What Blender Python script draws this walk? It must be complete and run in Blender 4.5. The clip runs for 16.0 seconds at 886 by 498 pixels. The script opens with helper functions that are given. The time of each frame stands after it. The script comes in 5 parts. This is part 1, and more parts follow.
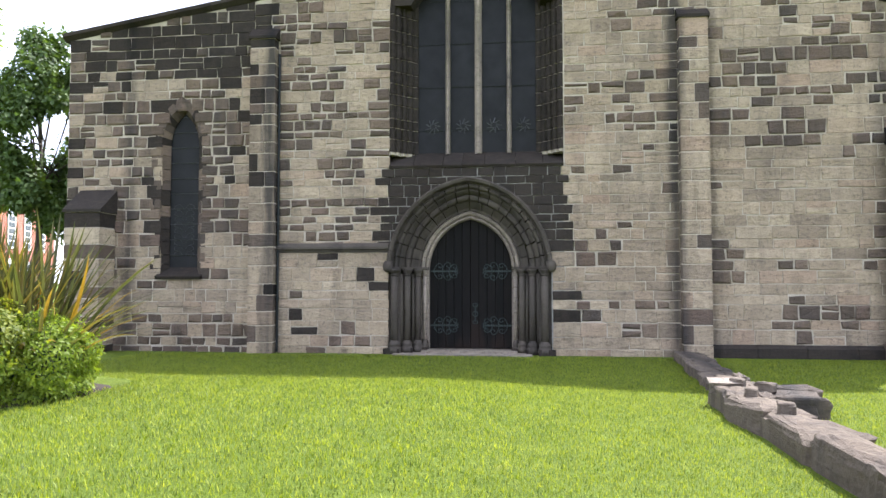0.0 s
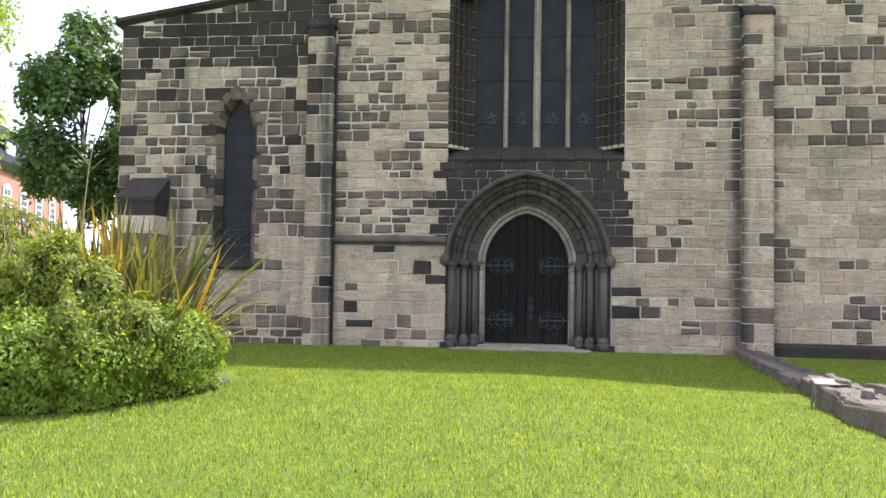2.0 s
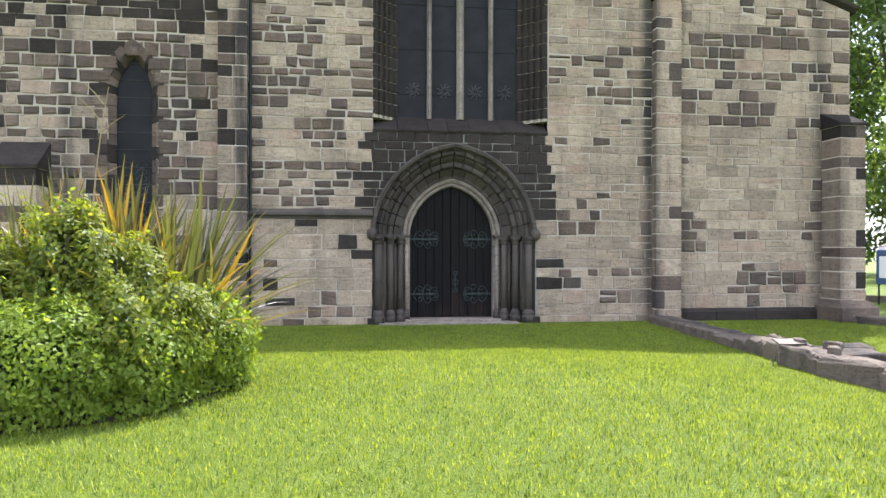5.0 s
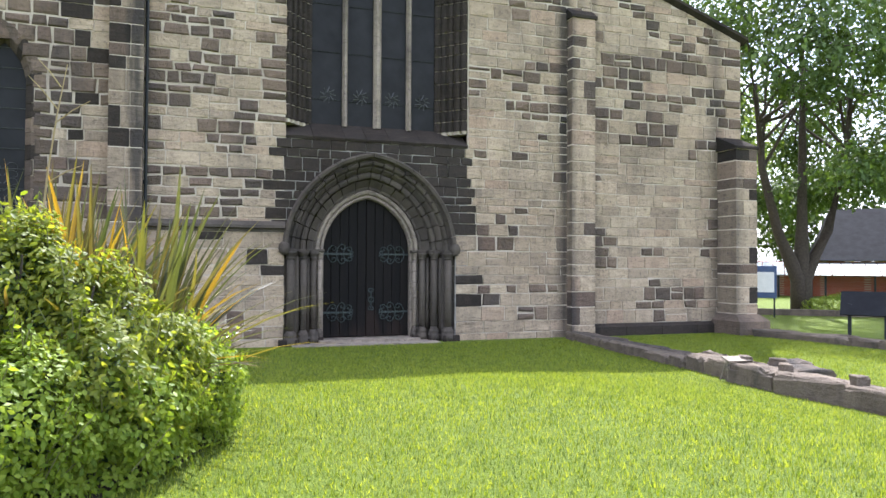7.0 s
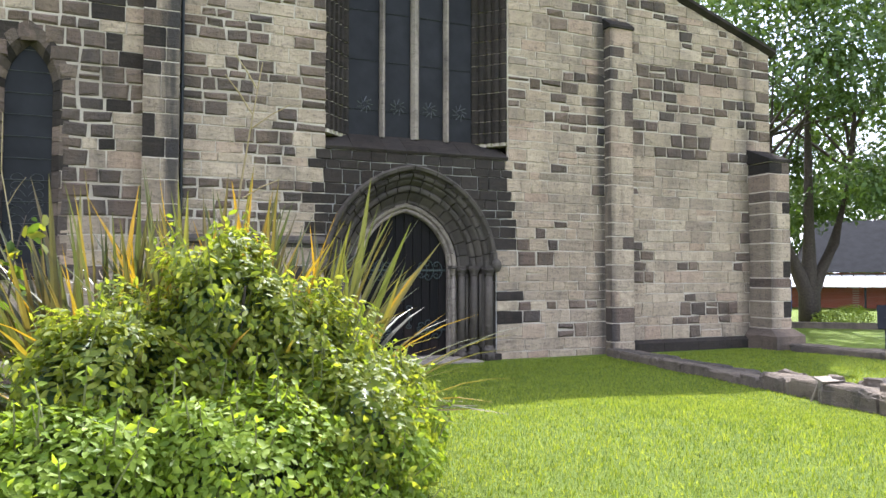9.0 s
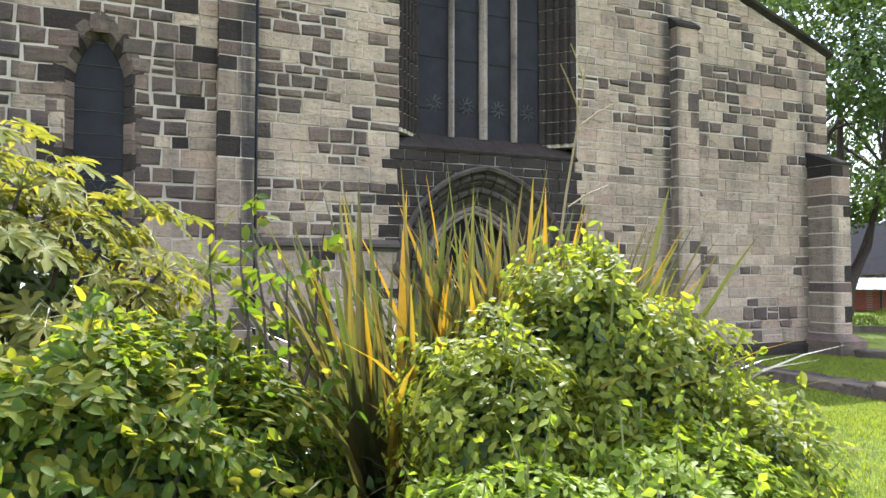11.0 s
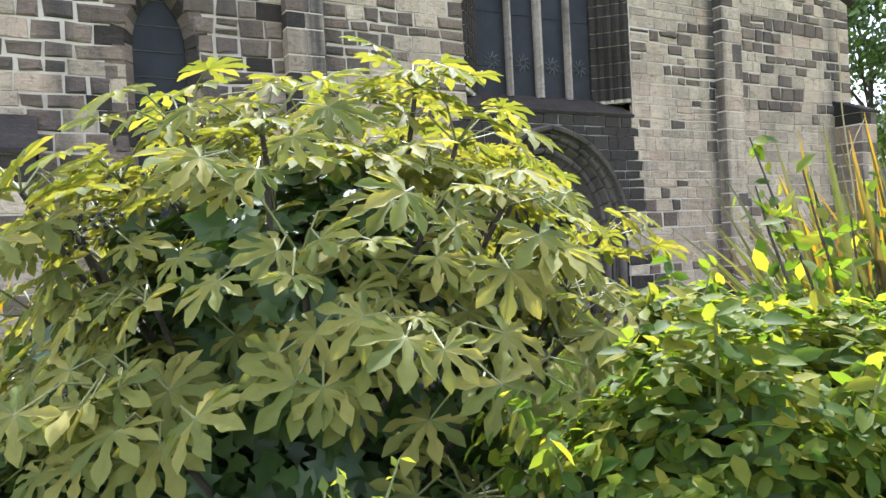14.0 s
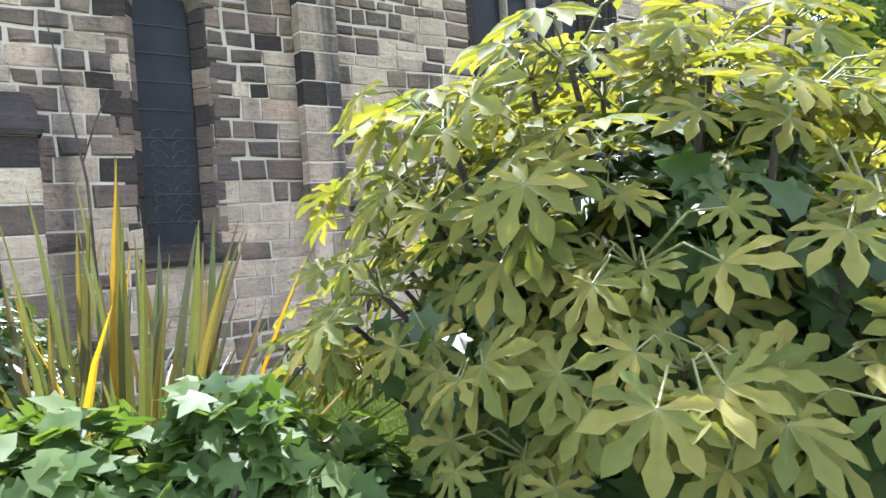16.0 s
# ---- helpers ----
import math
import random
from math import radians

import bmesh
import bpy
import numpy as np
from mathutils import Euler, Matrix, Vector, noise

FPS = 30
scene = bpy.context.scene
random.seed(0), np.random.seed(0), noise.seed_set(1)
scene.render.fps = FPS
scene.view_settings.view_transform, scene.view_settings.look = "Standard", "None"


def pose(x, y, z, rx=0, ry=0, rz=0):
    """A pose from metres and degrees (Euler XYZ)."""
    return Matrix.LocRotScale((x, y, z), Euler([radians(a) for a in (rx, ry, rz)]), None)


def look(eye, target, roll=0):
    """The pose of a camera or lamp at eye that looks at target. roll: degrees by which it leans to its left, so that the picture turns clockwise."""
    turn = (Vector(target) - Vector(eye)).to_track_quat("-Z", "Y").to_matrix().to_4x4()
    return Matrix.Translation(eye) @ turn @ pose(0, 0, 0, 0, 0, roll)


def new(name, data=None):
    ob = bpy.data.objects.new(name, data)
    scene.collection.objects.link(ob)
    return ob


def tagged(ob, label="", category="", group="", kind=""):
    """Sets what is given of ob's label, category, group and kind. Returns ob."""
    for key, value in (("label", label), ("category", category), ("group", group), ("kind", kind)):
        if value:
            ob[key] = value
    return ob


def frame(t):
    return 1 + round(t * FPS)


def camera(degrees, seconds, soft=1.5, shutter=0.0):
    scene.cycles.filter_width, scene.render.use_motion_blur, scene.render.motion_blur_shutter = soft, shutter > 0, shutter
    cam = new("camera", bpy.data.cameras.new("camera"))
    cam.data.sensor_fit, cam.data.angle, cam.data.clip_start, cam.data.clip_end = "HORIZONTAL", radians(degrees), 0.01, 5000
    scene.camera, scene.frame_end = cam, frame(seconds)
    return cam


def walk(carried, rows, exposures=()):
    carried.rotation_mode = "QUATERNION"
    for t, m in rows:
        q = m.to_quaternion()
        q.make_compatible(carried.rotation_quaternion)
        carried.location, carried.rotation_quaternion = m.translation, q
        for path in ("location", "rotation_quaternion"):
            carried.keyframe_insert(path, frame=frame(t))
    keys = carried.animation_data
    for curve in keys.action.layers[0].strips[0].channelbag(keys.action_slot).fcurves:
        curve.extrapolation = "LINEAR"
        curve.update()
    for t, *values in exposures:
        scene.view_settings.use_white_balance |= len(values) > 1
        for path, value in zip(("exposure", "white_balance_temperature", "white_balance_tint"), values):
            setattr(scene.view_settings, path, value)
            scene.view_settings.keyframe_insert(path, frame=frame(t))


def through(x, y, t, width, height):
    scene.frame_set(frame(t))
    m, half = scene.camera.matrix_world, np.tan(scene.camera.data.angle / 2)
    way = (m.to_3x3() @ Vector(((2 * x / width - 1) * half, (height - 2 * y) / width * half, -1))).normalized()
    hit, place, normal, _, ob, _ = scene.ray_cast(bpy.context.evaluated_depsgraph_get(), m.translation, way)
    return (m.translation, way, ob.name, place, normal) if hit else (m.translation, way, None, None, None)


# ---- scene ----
cam = camera(63.8, 16.0)
PATH = [
    (0, (0.082, 0.835, 1.468), (-0.152, 2.819, 1.562), -0.0),
    (0.5, (-0.265, 0.827, 1.465), (-0.506, 2.81, 1.557), 0.1),
    (1, (-0.577, 0.808, 1.493), (-0.819, 2.791, 1.578), 0.4),
    (1.5, (-0.923, 0.796, 1.502), (-1.159, 2.781, 1.58), 0.7),
    (2, (-1.281, 0.753, 1.51), (-1.494, 2.741, 1.58), 0.9),
    (2.5, (-1.626, 0.802, 1.494), (-1.8, 2.794, 1.559), 0.9),
    (3, (-2.008, 0.816, 1.489), (-2.126, 2.812, 1.546), 0.9),
    (3.5, (-2.346, 0.866, 1.489), (-2.39, 2.865, 1.534), 0.6),
    (4, (-2.7, 0.923, 1.482), (-2.661, 2.923, 1.511), 0.4),
    (4.5, (-3.033, 0.986, 1.486), (-2.884, 2.98, 1.491), 0.2),
    (7, (-4.4, 2.078, 1.552), (-3.738, 3.965, 1.59), 0.3),
    (7.5, (-4.643, 2.339, 1.579), (-3.947, 4.213, 1.642), 0.2),
    (8, (-4.938, 2.576, 1.593), (-4.216, 4.439, 1.668), 0.0),
    (10.5, (-6.695, 3.923, 1.706), (-5.9, 5.758, 1.769), 0.3),
    (11, (-7.001, 4.159, 1.718), (-6.193, 5.987, 1.789), 0.1),
    (11.5, (-7.301, 4.409, 1.738), (-6.473, 6.228, 1.817), -0.3),
    (12, (-7.553, 4.681, 1.743), (-6.696, 6.487, 1.821), -0.7),
    (12.5, (-7.867, 4.915, 1.741), (-6.979, 6.706, 1.809), -1.3),
    (13, (-8.188, 5.152, 1.734), (-7.268, 6.927, 1.776), -1.7),
    (13.5, (-8.527, 5.446, 1.733), (-7.582, 7.208, 1.742), -2.3),
    (14, (-8.859, 5.66, 1.744), (-7.888, 7.409, 1.722), -2.9),
    (14.5, (-9.143, 5.941, 1.739), (-8.132, 7.666, 1.694), -3.5),
    (15, (-9.455, 6.212, 1.732), (-8.39, 7.904, 1.677), -3.7),
    (15.5, (-9.709, 6.514, 1.716), (-8.579, 8.163, 1.664), -3.7),
    (16, (-9.963, 6.83, 1.721), (-8.78, 8.442, 1.675), -3.9),
]
walk(cam, [(t, look(eye, aim, roll)) for t, eye, aim, roll in PATH],
     exposures=[(0.0, 1.54, 5950, 16), (8.0, 1.64, 5850, 16), (13.0, 1.74, 5750, 16), (16.0, 2.02, 5550, 16)])

# ---- world, sun ----
SUN_AZ, SUN_EL = radians(35.0), radians(53.0)   # azimuth from +y towards +x
world = bpy.data.worlds.new("sky")
scene.world = world
world.use_nodes = True
wn = world.node_tree.nodes
wn.clear()
sky = wn.new("ShaderNodeTexSky")
sky.sky_type, sky.sun_disc = "NISHITA", False
sky.sun_elevation, sky.sun_rotation = SUN_EL, SUN_AZ
sky.dust_density, sky.ozone_density, sky.air_density = 2.5, 1.0, 1.0
# thin white cloud over the blue
wtc = wn.new("ShaderNodeTexCoord")
wmap = wn.new("ShaderNodeMapping")
wmap.inputs["Scale"].default_value = (1.0, 1.0, 2.6)
wnoise = wn.new("ShaderNodeTexNoise")
wnoise.inputs["Scale"].default_value, wnoise.inputs["Detail"].default_value = 2.3, 6.0
wramp = wn.new("ShaderNodeValToRGB")
wramp.color_ramp.elements[0].position, wramp.color_ramp.elements[1].position = 0.36, 0.60
wmix = wn.new("ShaderNodeMix")
wmix.data_type = "RGBA"
wmix.inputs["B"].default_value = (8.2, 8.4, 8.8, 1)
wbg, wout = wn.new("ShaderNodeBackground"), wn.new("ShaderNodeOutputWorld")
wbg.inputs["Strength"].default_value = 0.14
wl = world.node_tree.links
wl.new(wtc.outputs["Generated"], wmap.inputs["Vector"])
wl.new(wmap.outputs["Vector"], wnoise.inputs["Vector"])
wl.new(wnoise.outputs["Fac"], wramp.inputs["Fac"])
wl.new(wramp.outputs["Color"], wmix.inputs["Factor"])
wl.new(sky.outputs["Color"], wmix.inputs["A"])
wl.new(wmix.outputs["Result"], wbg.inputs["Color"])
wl.new(wbg.outputs["Background"], wout.inputs["Surface"])

sun = new("sun", bpy.data.lights.new("sun", "SUN"))
sun.data.energy, sun.data.angle, sun.data.color = 4.8, radians(0.53), (1.0, 0.95, 0.86)
sun_dir = Vector((math.sin(SUN_AZ) * math.cos(SUN_EL), math.cos(SUN_AZ) * math.cos(SUN_EL), math.sin(SUN_EL)))
sun.matrix_world = look(sun_dir * 60, (0, 0, 0))


# ---- materials ----
class Nodes:
    """A small node-tree writer for one material."""

    def __init__(self, name):
        self.mat = bpy.data.materials.new(name)
        self.mat.use_nodes = True
        self.tree = self.mat.node_tree
        self.tree.nodes.clear()
        self.out = self.tree.nodes.new("ShaderNodeOutputMaterial")

    def node(self, kind, **inputs):
        n = self.tree.nodes.new(kind)
        for key, value in inputs.items():
            self.put(n.inputs[key.replace("_", " ")], value)
        return n

    def put(self, socket, value):
        if isinstance(value, bpy.types.NodeSocket):
            self.tree.links.new(value, socket)
        else:
            socket.default_value = value

    def math(self, op, a, b=0.0, clamp=False):
        n = self.tree.nodes.new("ShaderNodeMath")
        n.operation, n.use_clamp = op, clamp
        self.put(n.inputs[0], a)
        self.put(n.inputs[1], b)
        return n.outputs[0]

    def coords(self, scale=(1, 1, 1)):
        g = self.node("ShaderNodeNewGeometry")
        m = self.node("ShaderNodeMapping", Vector=g.outputs["Position"], Scale=scale)
        return m.outputs[0]

    def noise(self, vector, scale, detail=4.0, rough=0.55):
        n = self.node("ShaderNodeTexNoise", Vector=vector, Scale=scale, Detail=detail, Roughness=rough)
        return n.outputs["Fac"]

    def ramp(self, fac, stops):
        n = self.node("ShaderNodeValToRGB", Fac=fac)
        while len(n.color_ramp.elements) < len(stops):
            n.color_ramp.elements.new(0.5)
        for e, (p, c) in zip(n.color_ramp.elements, stops):
            e.position, e.color = p, (*c, 1) if len(c) == 3 else c
        return n.outputs["Color"]

    def grey(self, fac, a, b):
        n = self.node("ShaderNodeMapRange", Value=fac, From_Min=a, From_Max=b)
        return n.outputs[0]

    def mix(self, fac, a, b, blend="MIX"):
        n = self.tree.nodes.new("ShaderNodeMix")
        n.data_type, n.blend_type = "RGBA", blend
        self.put(n.inputs["Factor"], fac)
        for key, v in (("A", a), ("B", b)):
            self.put(n.inputs[key], (*v, 1) if isinstance(v, tuple) and len(v) == 3 else v)
        return n.outputs["Result"]

    def chance(self):
        """A number for each object and each loose island."""
        o = self.node("ShaderNodeObjectInfo").outputs["Random"]
        i = self.node("ShaderNodeNewGeometry").outputs["Random Per Island"]
        return self.math("FRACT", self.math("ADD", o, i))

    def surface(self, colour, rough=0.8, metal=0.0, height=None, bump=0.3, dist=0.01, spec=0.4, **more):
        b = self.node("ShaderNodeBsdfPrincipled")
        self.put(b.inputs["Base Color"], (*colour, 1) if isinstance(colour, tuple) and len(colour) == 3 else colour)
        self.put(b.inputs["Roughness"], rough)
        self.put(b.inputs["Metallic"], metal)
        b.inputs["Specular IOR Level"].default_value = spec
        for key, v in more.items():
            self.put(b.inputs[key.replace("_", " ")], v)
        if height is not None:
            n = self.node("ShaderNodeBump", Strength=bump, Distance=dist, Height=height)
            self.put(b.inputs["Normal"], n.outputs[0])
        self.tree.links.new(b.outputs[0], self.out.inputs["Surface"])
        return self.mat


def stone(name, tones, soot=0.35, soot_colour=(0.035, 0.033, 0.032), bump=0.6, gloss=0.2):
    """Weathered sandstone: a tone for each block, bedding grain, blotches and soot streaks."""
    n = Nodes(name)
    p = n.coords()
    tone = n.ramp(n.chance(), [(i / max(1, len(tones) - 1), c) for i, c in enumerate(tones)])
    bed = n.noise(n.coords((1, 1, 3.2)), 4.0, 6.0, 0.65)
    grain = n.noise(p, 60.0, 4.0, 0.7)
    blotch = n.noise(p, 2.6, 5.0, 0.6)
    pits = n.noise(p, 17.0, 5.0, 0.6)
    c = n.mix(n.grey(bed, 0.3, 0.7), n.mix(0.30, tone, (0.07, 0.05, 0.035)), tone)
    c = n.mix(n.math("MULTIPLY", n.grey(grain, 0.3, 0.75), 0.35), c, (0.12, 0.10, 0.08))
    c = n.mix(n.math("MULTIPLY", n.grey(pits, 0.54, 0.72), 0.6), c, (0.06, 0.05, 0.045))
    lines = n.noise(n.coords((1.3, 1.3, 7)), 2.6, 6.0, 0.7)
    c = n.mix(n.math("MULTIPLY", n.grey(lines, 0.56, 0.68), 0.60), c, (0.075, 0.06, 0.048))
    c = n.mix(n.math("MULTIPLY", n.grey(n.noise(p, 0.55, 4.0), 0.42, 0.68), 0.40), c, n.mix(1.0, c, (0.62, 0.58, 0.56), "MULTIPLY"))
    streak = n.noise(n.coords((2.2, 2.2, 0.35)), 1.3, 5.0, 0.62)
    dirt = n.math("MULTIPLY", n.math("ADD", n.grey(streak, 0.47, 0.70), n.grey(blotch, 0.55, 0.80)), soot, True)
    c = n.mix(dirt, c, soot_colour)
    # black run-off stains beside the piers and the window
    where = n.node("ShaderNodeSeparateXYZ", Vector=p)
    for x0, wide, amount in ((3.06, 0.26, 0.85), (-5.34, 0.20, 0.9), (7.02, 0.30, 0.6), (-8.62, 0.22, 0.7), (3.78, 0.12, 0.5)):
        d = n.math("ABSOLUTE", n.math("ADD", where.outputs["X"], -x0))
        wob = n.math("ADD", d, n.math("MULTIPLY", n.math("ADD", streak, -0.5), 0.7))
        k = n.math("MULTIPLY", n.node("ShaderNodeMapRange", Value=wob, From_Min=wide, From_Max=0.0).outputs[0], amount, True)
        c = n.mix(k, c, soot_colour)
    h = n.math("ADD", n.math("MULTIPLY", n.math("ADD", bed, lines), 0.55), n.math("ADD", n.math("MULTIPLY", pits, 0.9), n.math("MULTIPLY", grain, 0.25)))
    return n.surface(c, 0.92, height=h, bump=bump, dist=0.03, spec=gloss)


PALE = stone("pale sandstone", [(0.44, 0.352, 0.250), (0.54, 0.435, 0.312), (0.37, 0.298, 0.220), (0.51, 0.41, 0.288), (0.45, 0.33, 0.238), (0.58, 0.475, 0.34), (0.32, 0.255, 0.188), (0.49, 0.395, 0.28)], 0.34, bump=0.9)
BROWN = stone("brown weathered sandstone", [(0.155, 0.112, 0.080), (0.100, 0.077, 0.060), (0.215, 0.158, 0.116), (0.080, 0.065, 0.055), (0.170, 0.120, 0.092), (0.25, 0.19, 0.14)], 0.5, bump=1.2)
BLACK = stone("soot-blackened sandstone", [(0.013, 0.013, 0.0135), (0.020, 0.0195, 0.0195), (0.011, 0.011, 0.0115), (0.028, 0.026, 0.0245)], 0.4, (0.014, 0.014, 0.014), gloss=0.06)
GREYST = stone("grey moulded stone", [(0.075, 0.069, 0.060), (0.10, 0.090, 0.076), (0.058, 0.054, 0.049), (0.088, 0.078, 0.065)], 0.55, (0.018, 0.018, 0.018), gloss=0.08)
LIGHTST = stone("light dressed stone", [(0.30, 0.26, 0.215), (0.36, 0.31, 0.25), (0.26, 0.225, 0.19)], 0.5)
RUIN = stone("grey-brown ruin stone", [(0.145, 0.118, 0.092), (0.19, 0.155, 0.12), (0.115, 0.094, 0.076)], 0.6, bump=1.0)


def simple(name, colour, rough=0.7, metal=0.0, vary=0.35, scale=8.0, bump=0.25, spec=0.4):
    n = Nodes(name)
    p = n.coords()
    a, b = n.noise(p, scale, 5.0), n.noise(p, scale * 9, 4.0)
    dark = tuple(v * (1 - vary) for v in colour)
    c = n.mix(n.grey(a, 0.3, 0.7), dark, colour)
    c = n.mix(n.math("MULTIPLY", n.grey(b, 0.35, 0.75), 0.3), c, tuple(v * 0.6 for v in colour))
    return n.surface(c, rough, metal, b, bump, 0.01, spec)


def mortar_material():
    n = Nodes("lime mortar")
    p = n.coords()
    a, b = n.noise(p, 1.3, 5.0), n.noise(p, 45.0, 3.0)
    c = n.ramp(a, [(0.28, (0.28, 0.24, 0.195)), (0.5, (0.44, 0.385, 0.31)), (0.75, (0.56, 0.50, 0.42))])
    # the wall round the great window is smoked, mortar too
    return n.surface(n.mix(n.math("MULTIPLY", n.grey(b, 0.4, 0.8), 0.4), c, (0.2, 0.18, 0.15)), 0.95, height=b, bump=0.5, dist=0.01, spec=0.2)


MORTAR = mortar_material()
DARKMORTAR = simple("smoked mortar", (0.30, 0.285, 0.26), 0.95)
LEAD = simple("grey lead", (0.10, 0.105, 0.11), 0.55, 0.6)
IRON = simple("painted black iron", (0.03, 0.034, 0.036), 0.5, 0.6, 0.4, 30.0)
OLDIRON = simple("weathered wrought iron", (0.05, 0.066, 0.063), 0.55, 0.5, 0.5, 30.0)
SLATE = simple("dark slate", (0.022, 0.023, 0.027), 0.9, 0.0, 0.4, 3.0, 0.25, 0.08)
WHITE = simple("white paint", (0.78, 0.78, 0.76), 0.5, 0.0, 0.1)
SOIL = simple("dark bed soil", (0.045, 0.033, 0.024), 0.95, 0.0, 0.5, 14.0, 0.8)
BARK = simple("brown bark", (0.075, 0.06, 0.046), 0.9, 0.0, 0.5, 16.0, 0.9)
STEM = simple("pale green stem", (0.17, 0.18, 0.06), 0.6, 0.0, 0.25)


def oak_material():
    n = Nodes("dark oak boards")
    g = n.noise(n.coords((9, 9, 0.6)), 4.0, 7.0, 0.65)
    w = n.noise(n.coords((3, 3, 0.5)), 1.6, 4.0)
    low = n.node("ShaderNodeSeparateXYZ", Vector=n.coords()).outputs["Z"]
    c = n.ramp(n.math("FRACT", n.math("ADD", n.chance(), 0.0)), [(0, (0.005, 0.005, 0.005)), (1, (0.008, 0.007, 0.0065))])
    c = n.mix(n.math("MULTIPLY", n.grey(g, 0.45, 0.75), 0.7), c, (0.014, 0.0115, 0.010))
    worn = n.math("MULTIPLY", n.grey(n.math("ADD", w, n.math("MULTIPLY", low, -0.25)), 0.38, 0.55), 0.5, True)
    c = n.mix(worn, c, (0.026, 0.017, 0.013))
    return n.surface(c, 0.7, height=g, bump=0.5, dist=0.01, spec=0.12)


OAK = oak_material()


def glass_material(name, colour):
    n = Nodes(name)
    p = n.coords()
    a = n.noise(p, 3.0, 4.0)
    v = n.node("ShaderNodeTexVoronoi", Vector=p, Scale=9.0).outputs["Distance"]
    c = n.mix(n.grey(a, 0.3, 0.7), colour, tuple(x * 1.8 for x in colour))
    return n.surface(c, 0.45, height=v, bump=0.15, dist=0.01, spec=0.12)


OLDGLASS = glass_material("grimy leaded glass", (0.011, 0.0115, 0.0125))
PANE = glass_material("window pane glass", (0.05, 0.06, 0.07))


def leaf_material(name, tones, rough=0.45, through=0.45, glow=1.5, gloss=0.4, patch=0.0):
    """Leaves: a tone for each leaf, with light through the blade."""
    n = Nodes(name)
    c = n.ramp(n.chance(), [(i / max(1, len(tones) - 1), t) for i, t in enumerate(tones)])
    p = n.coords()
    c = n.mix(n.math("MULTIPLY", n.grey(n.noise(p, 35.0, 3.0), 0.35, 0.75), 0.35), c, n.mix(1.0, c, (0.55, 0.6, 0.4), "MULTIPLY"))
    c = n.mix(n.math("MULTIPLY", n.grey(n.noise(p, 2.4, 6.0, 0.7), 0.38, 0.66), patch), c, n.mix(1.0, c, (0.42, 0.52, 0.4), "MULTIPLY"))
    b = n.node("ShaderNodeBsdfPrincipled", Base_Color=c, Roughness=rough)
    b.inputs["Specular IOR Level"].default_value = gloss
    t = n.node("ShaderNodeBsdfTranslucent", Color=n.mix(1.0, c, (glow * 1.15, glow * 1.1, glow * 0.35), "MULTIPLY"))
    m = n.node("ShaderNodeMixShader", Fac=through)
    n.tree.links.new(b.outputs[0], m.inputs[1])
    n.tree.links.new(t.outputs[0], m.inputs[2])
    n.tree.links.new(m.outputs[0], n.out.inputs["Surface"])
    return n.mat


HEDGE_LEAF = leaf_material("privet leaf", [(0.10, 0.16, 0.018), (0.17, 0.24, 0.029), (0.25, 0.32, 0.047), (0.135, 0.19, 0.023)], 0.5, 0.48, 1.6, 0.22)
SOFT_LEAF = leaf_material("soft yellow-green leaf", [(0.10, 0.14, 0.02), (0.155, 0.19, 0.03), (0.24, 0.26, 0.045)], 0.5, 0.52, 1.7, 0.25)
ROSE_LEAF = leaf_material("broad mid-green leaf", [(0.045, 0.085, 0.014), (0.075, 0.12, 0.018), (0.14, 0.17, 0.026), (0.05, 0.09, 0.015), (0.09, 0.13, 0.02), (0.22, 0.21, 0.03), (0.12, 0.15, 0.026)], 0.55, 0.54, 1.8, 0.12)
FATSIA_LEAF = leaf_material("palmate olive-green leaf", [(0.10, 0.12, 0.034), (0.165, 0.172, 0.046), (0.26, 0.235, 0.068), (0.12, 0.148, 0.040), (0.20, 0.198, 0.054)], 0.68, 0.42, 1.45, 0.1)
LOW_LEAF = leaf_material("lobed fresh green leaf", [(0.05, 0.095, 0.024), (0.075, 0.125, 0.03), (0.10, 0.15, 0.038)], 0.55, 0.4, 1.4, 0.25)
# dark shrubs, and inner leaves of bushes, where the colour stands in for shade
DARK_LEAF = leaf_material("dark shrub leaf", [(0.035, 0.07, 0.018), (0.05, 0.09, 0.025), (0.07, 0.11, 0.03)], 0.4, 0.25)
TREE_LEAF = leaf_material("tree leaf", [(0.042, 0.078, 0.020), (0.062, 0.108, 0.026), (0.085, 0.135, 0.032)], 0.6, 0.30)
FRESH_LEAF = leaf_material("fresh tree leaf", [(0.10, 0.17, 0.03), (0.15, 0.22, 0.04), (0.19, 0.25, 0.06)], 0.5, 0.45)
FLAX_LEAF = leaf_material("bronze-striped flax blade", [(0.045, 0.058, 0.028), (0.07, 0.08, 0.040), (0.055, 0.052, 0.032), (0.085, 0.095, 0.05), (0.06, 0.07, 0.034), (0.10, 0.10, 0.035), (0.30, 0.18, 0.016), (0.075, 0.062, 0.04), (0.11, 0.09, 0.035), (0.11, 0.11, 0.05)], 0.4, 0.4, 1.6)
DRY_LEAF = leaf_material("dry straw blade", [(0.34, 0.29, 0.18), (0.26, 0.20, 0.12)], 0.7, 0.25)
GRASS_BLADE = leaf_material("lawn grass blade", [(0.04, 0.07, 0.008), (0.17, 0.22, 0.022), (0.36, 0.39, 0.06), (0.09, 0.15, 0.012), (0.26, 0.31, 0.035), (0.05, 0.09, 0.010)], 0.5, 0.45, 1.5, 0.4, 0.55)
BERRY = simple("blue-black berry", (0.02, 0.02, 0.03), 0.35)


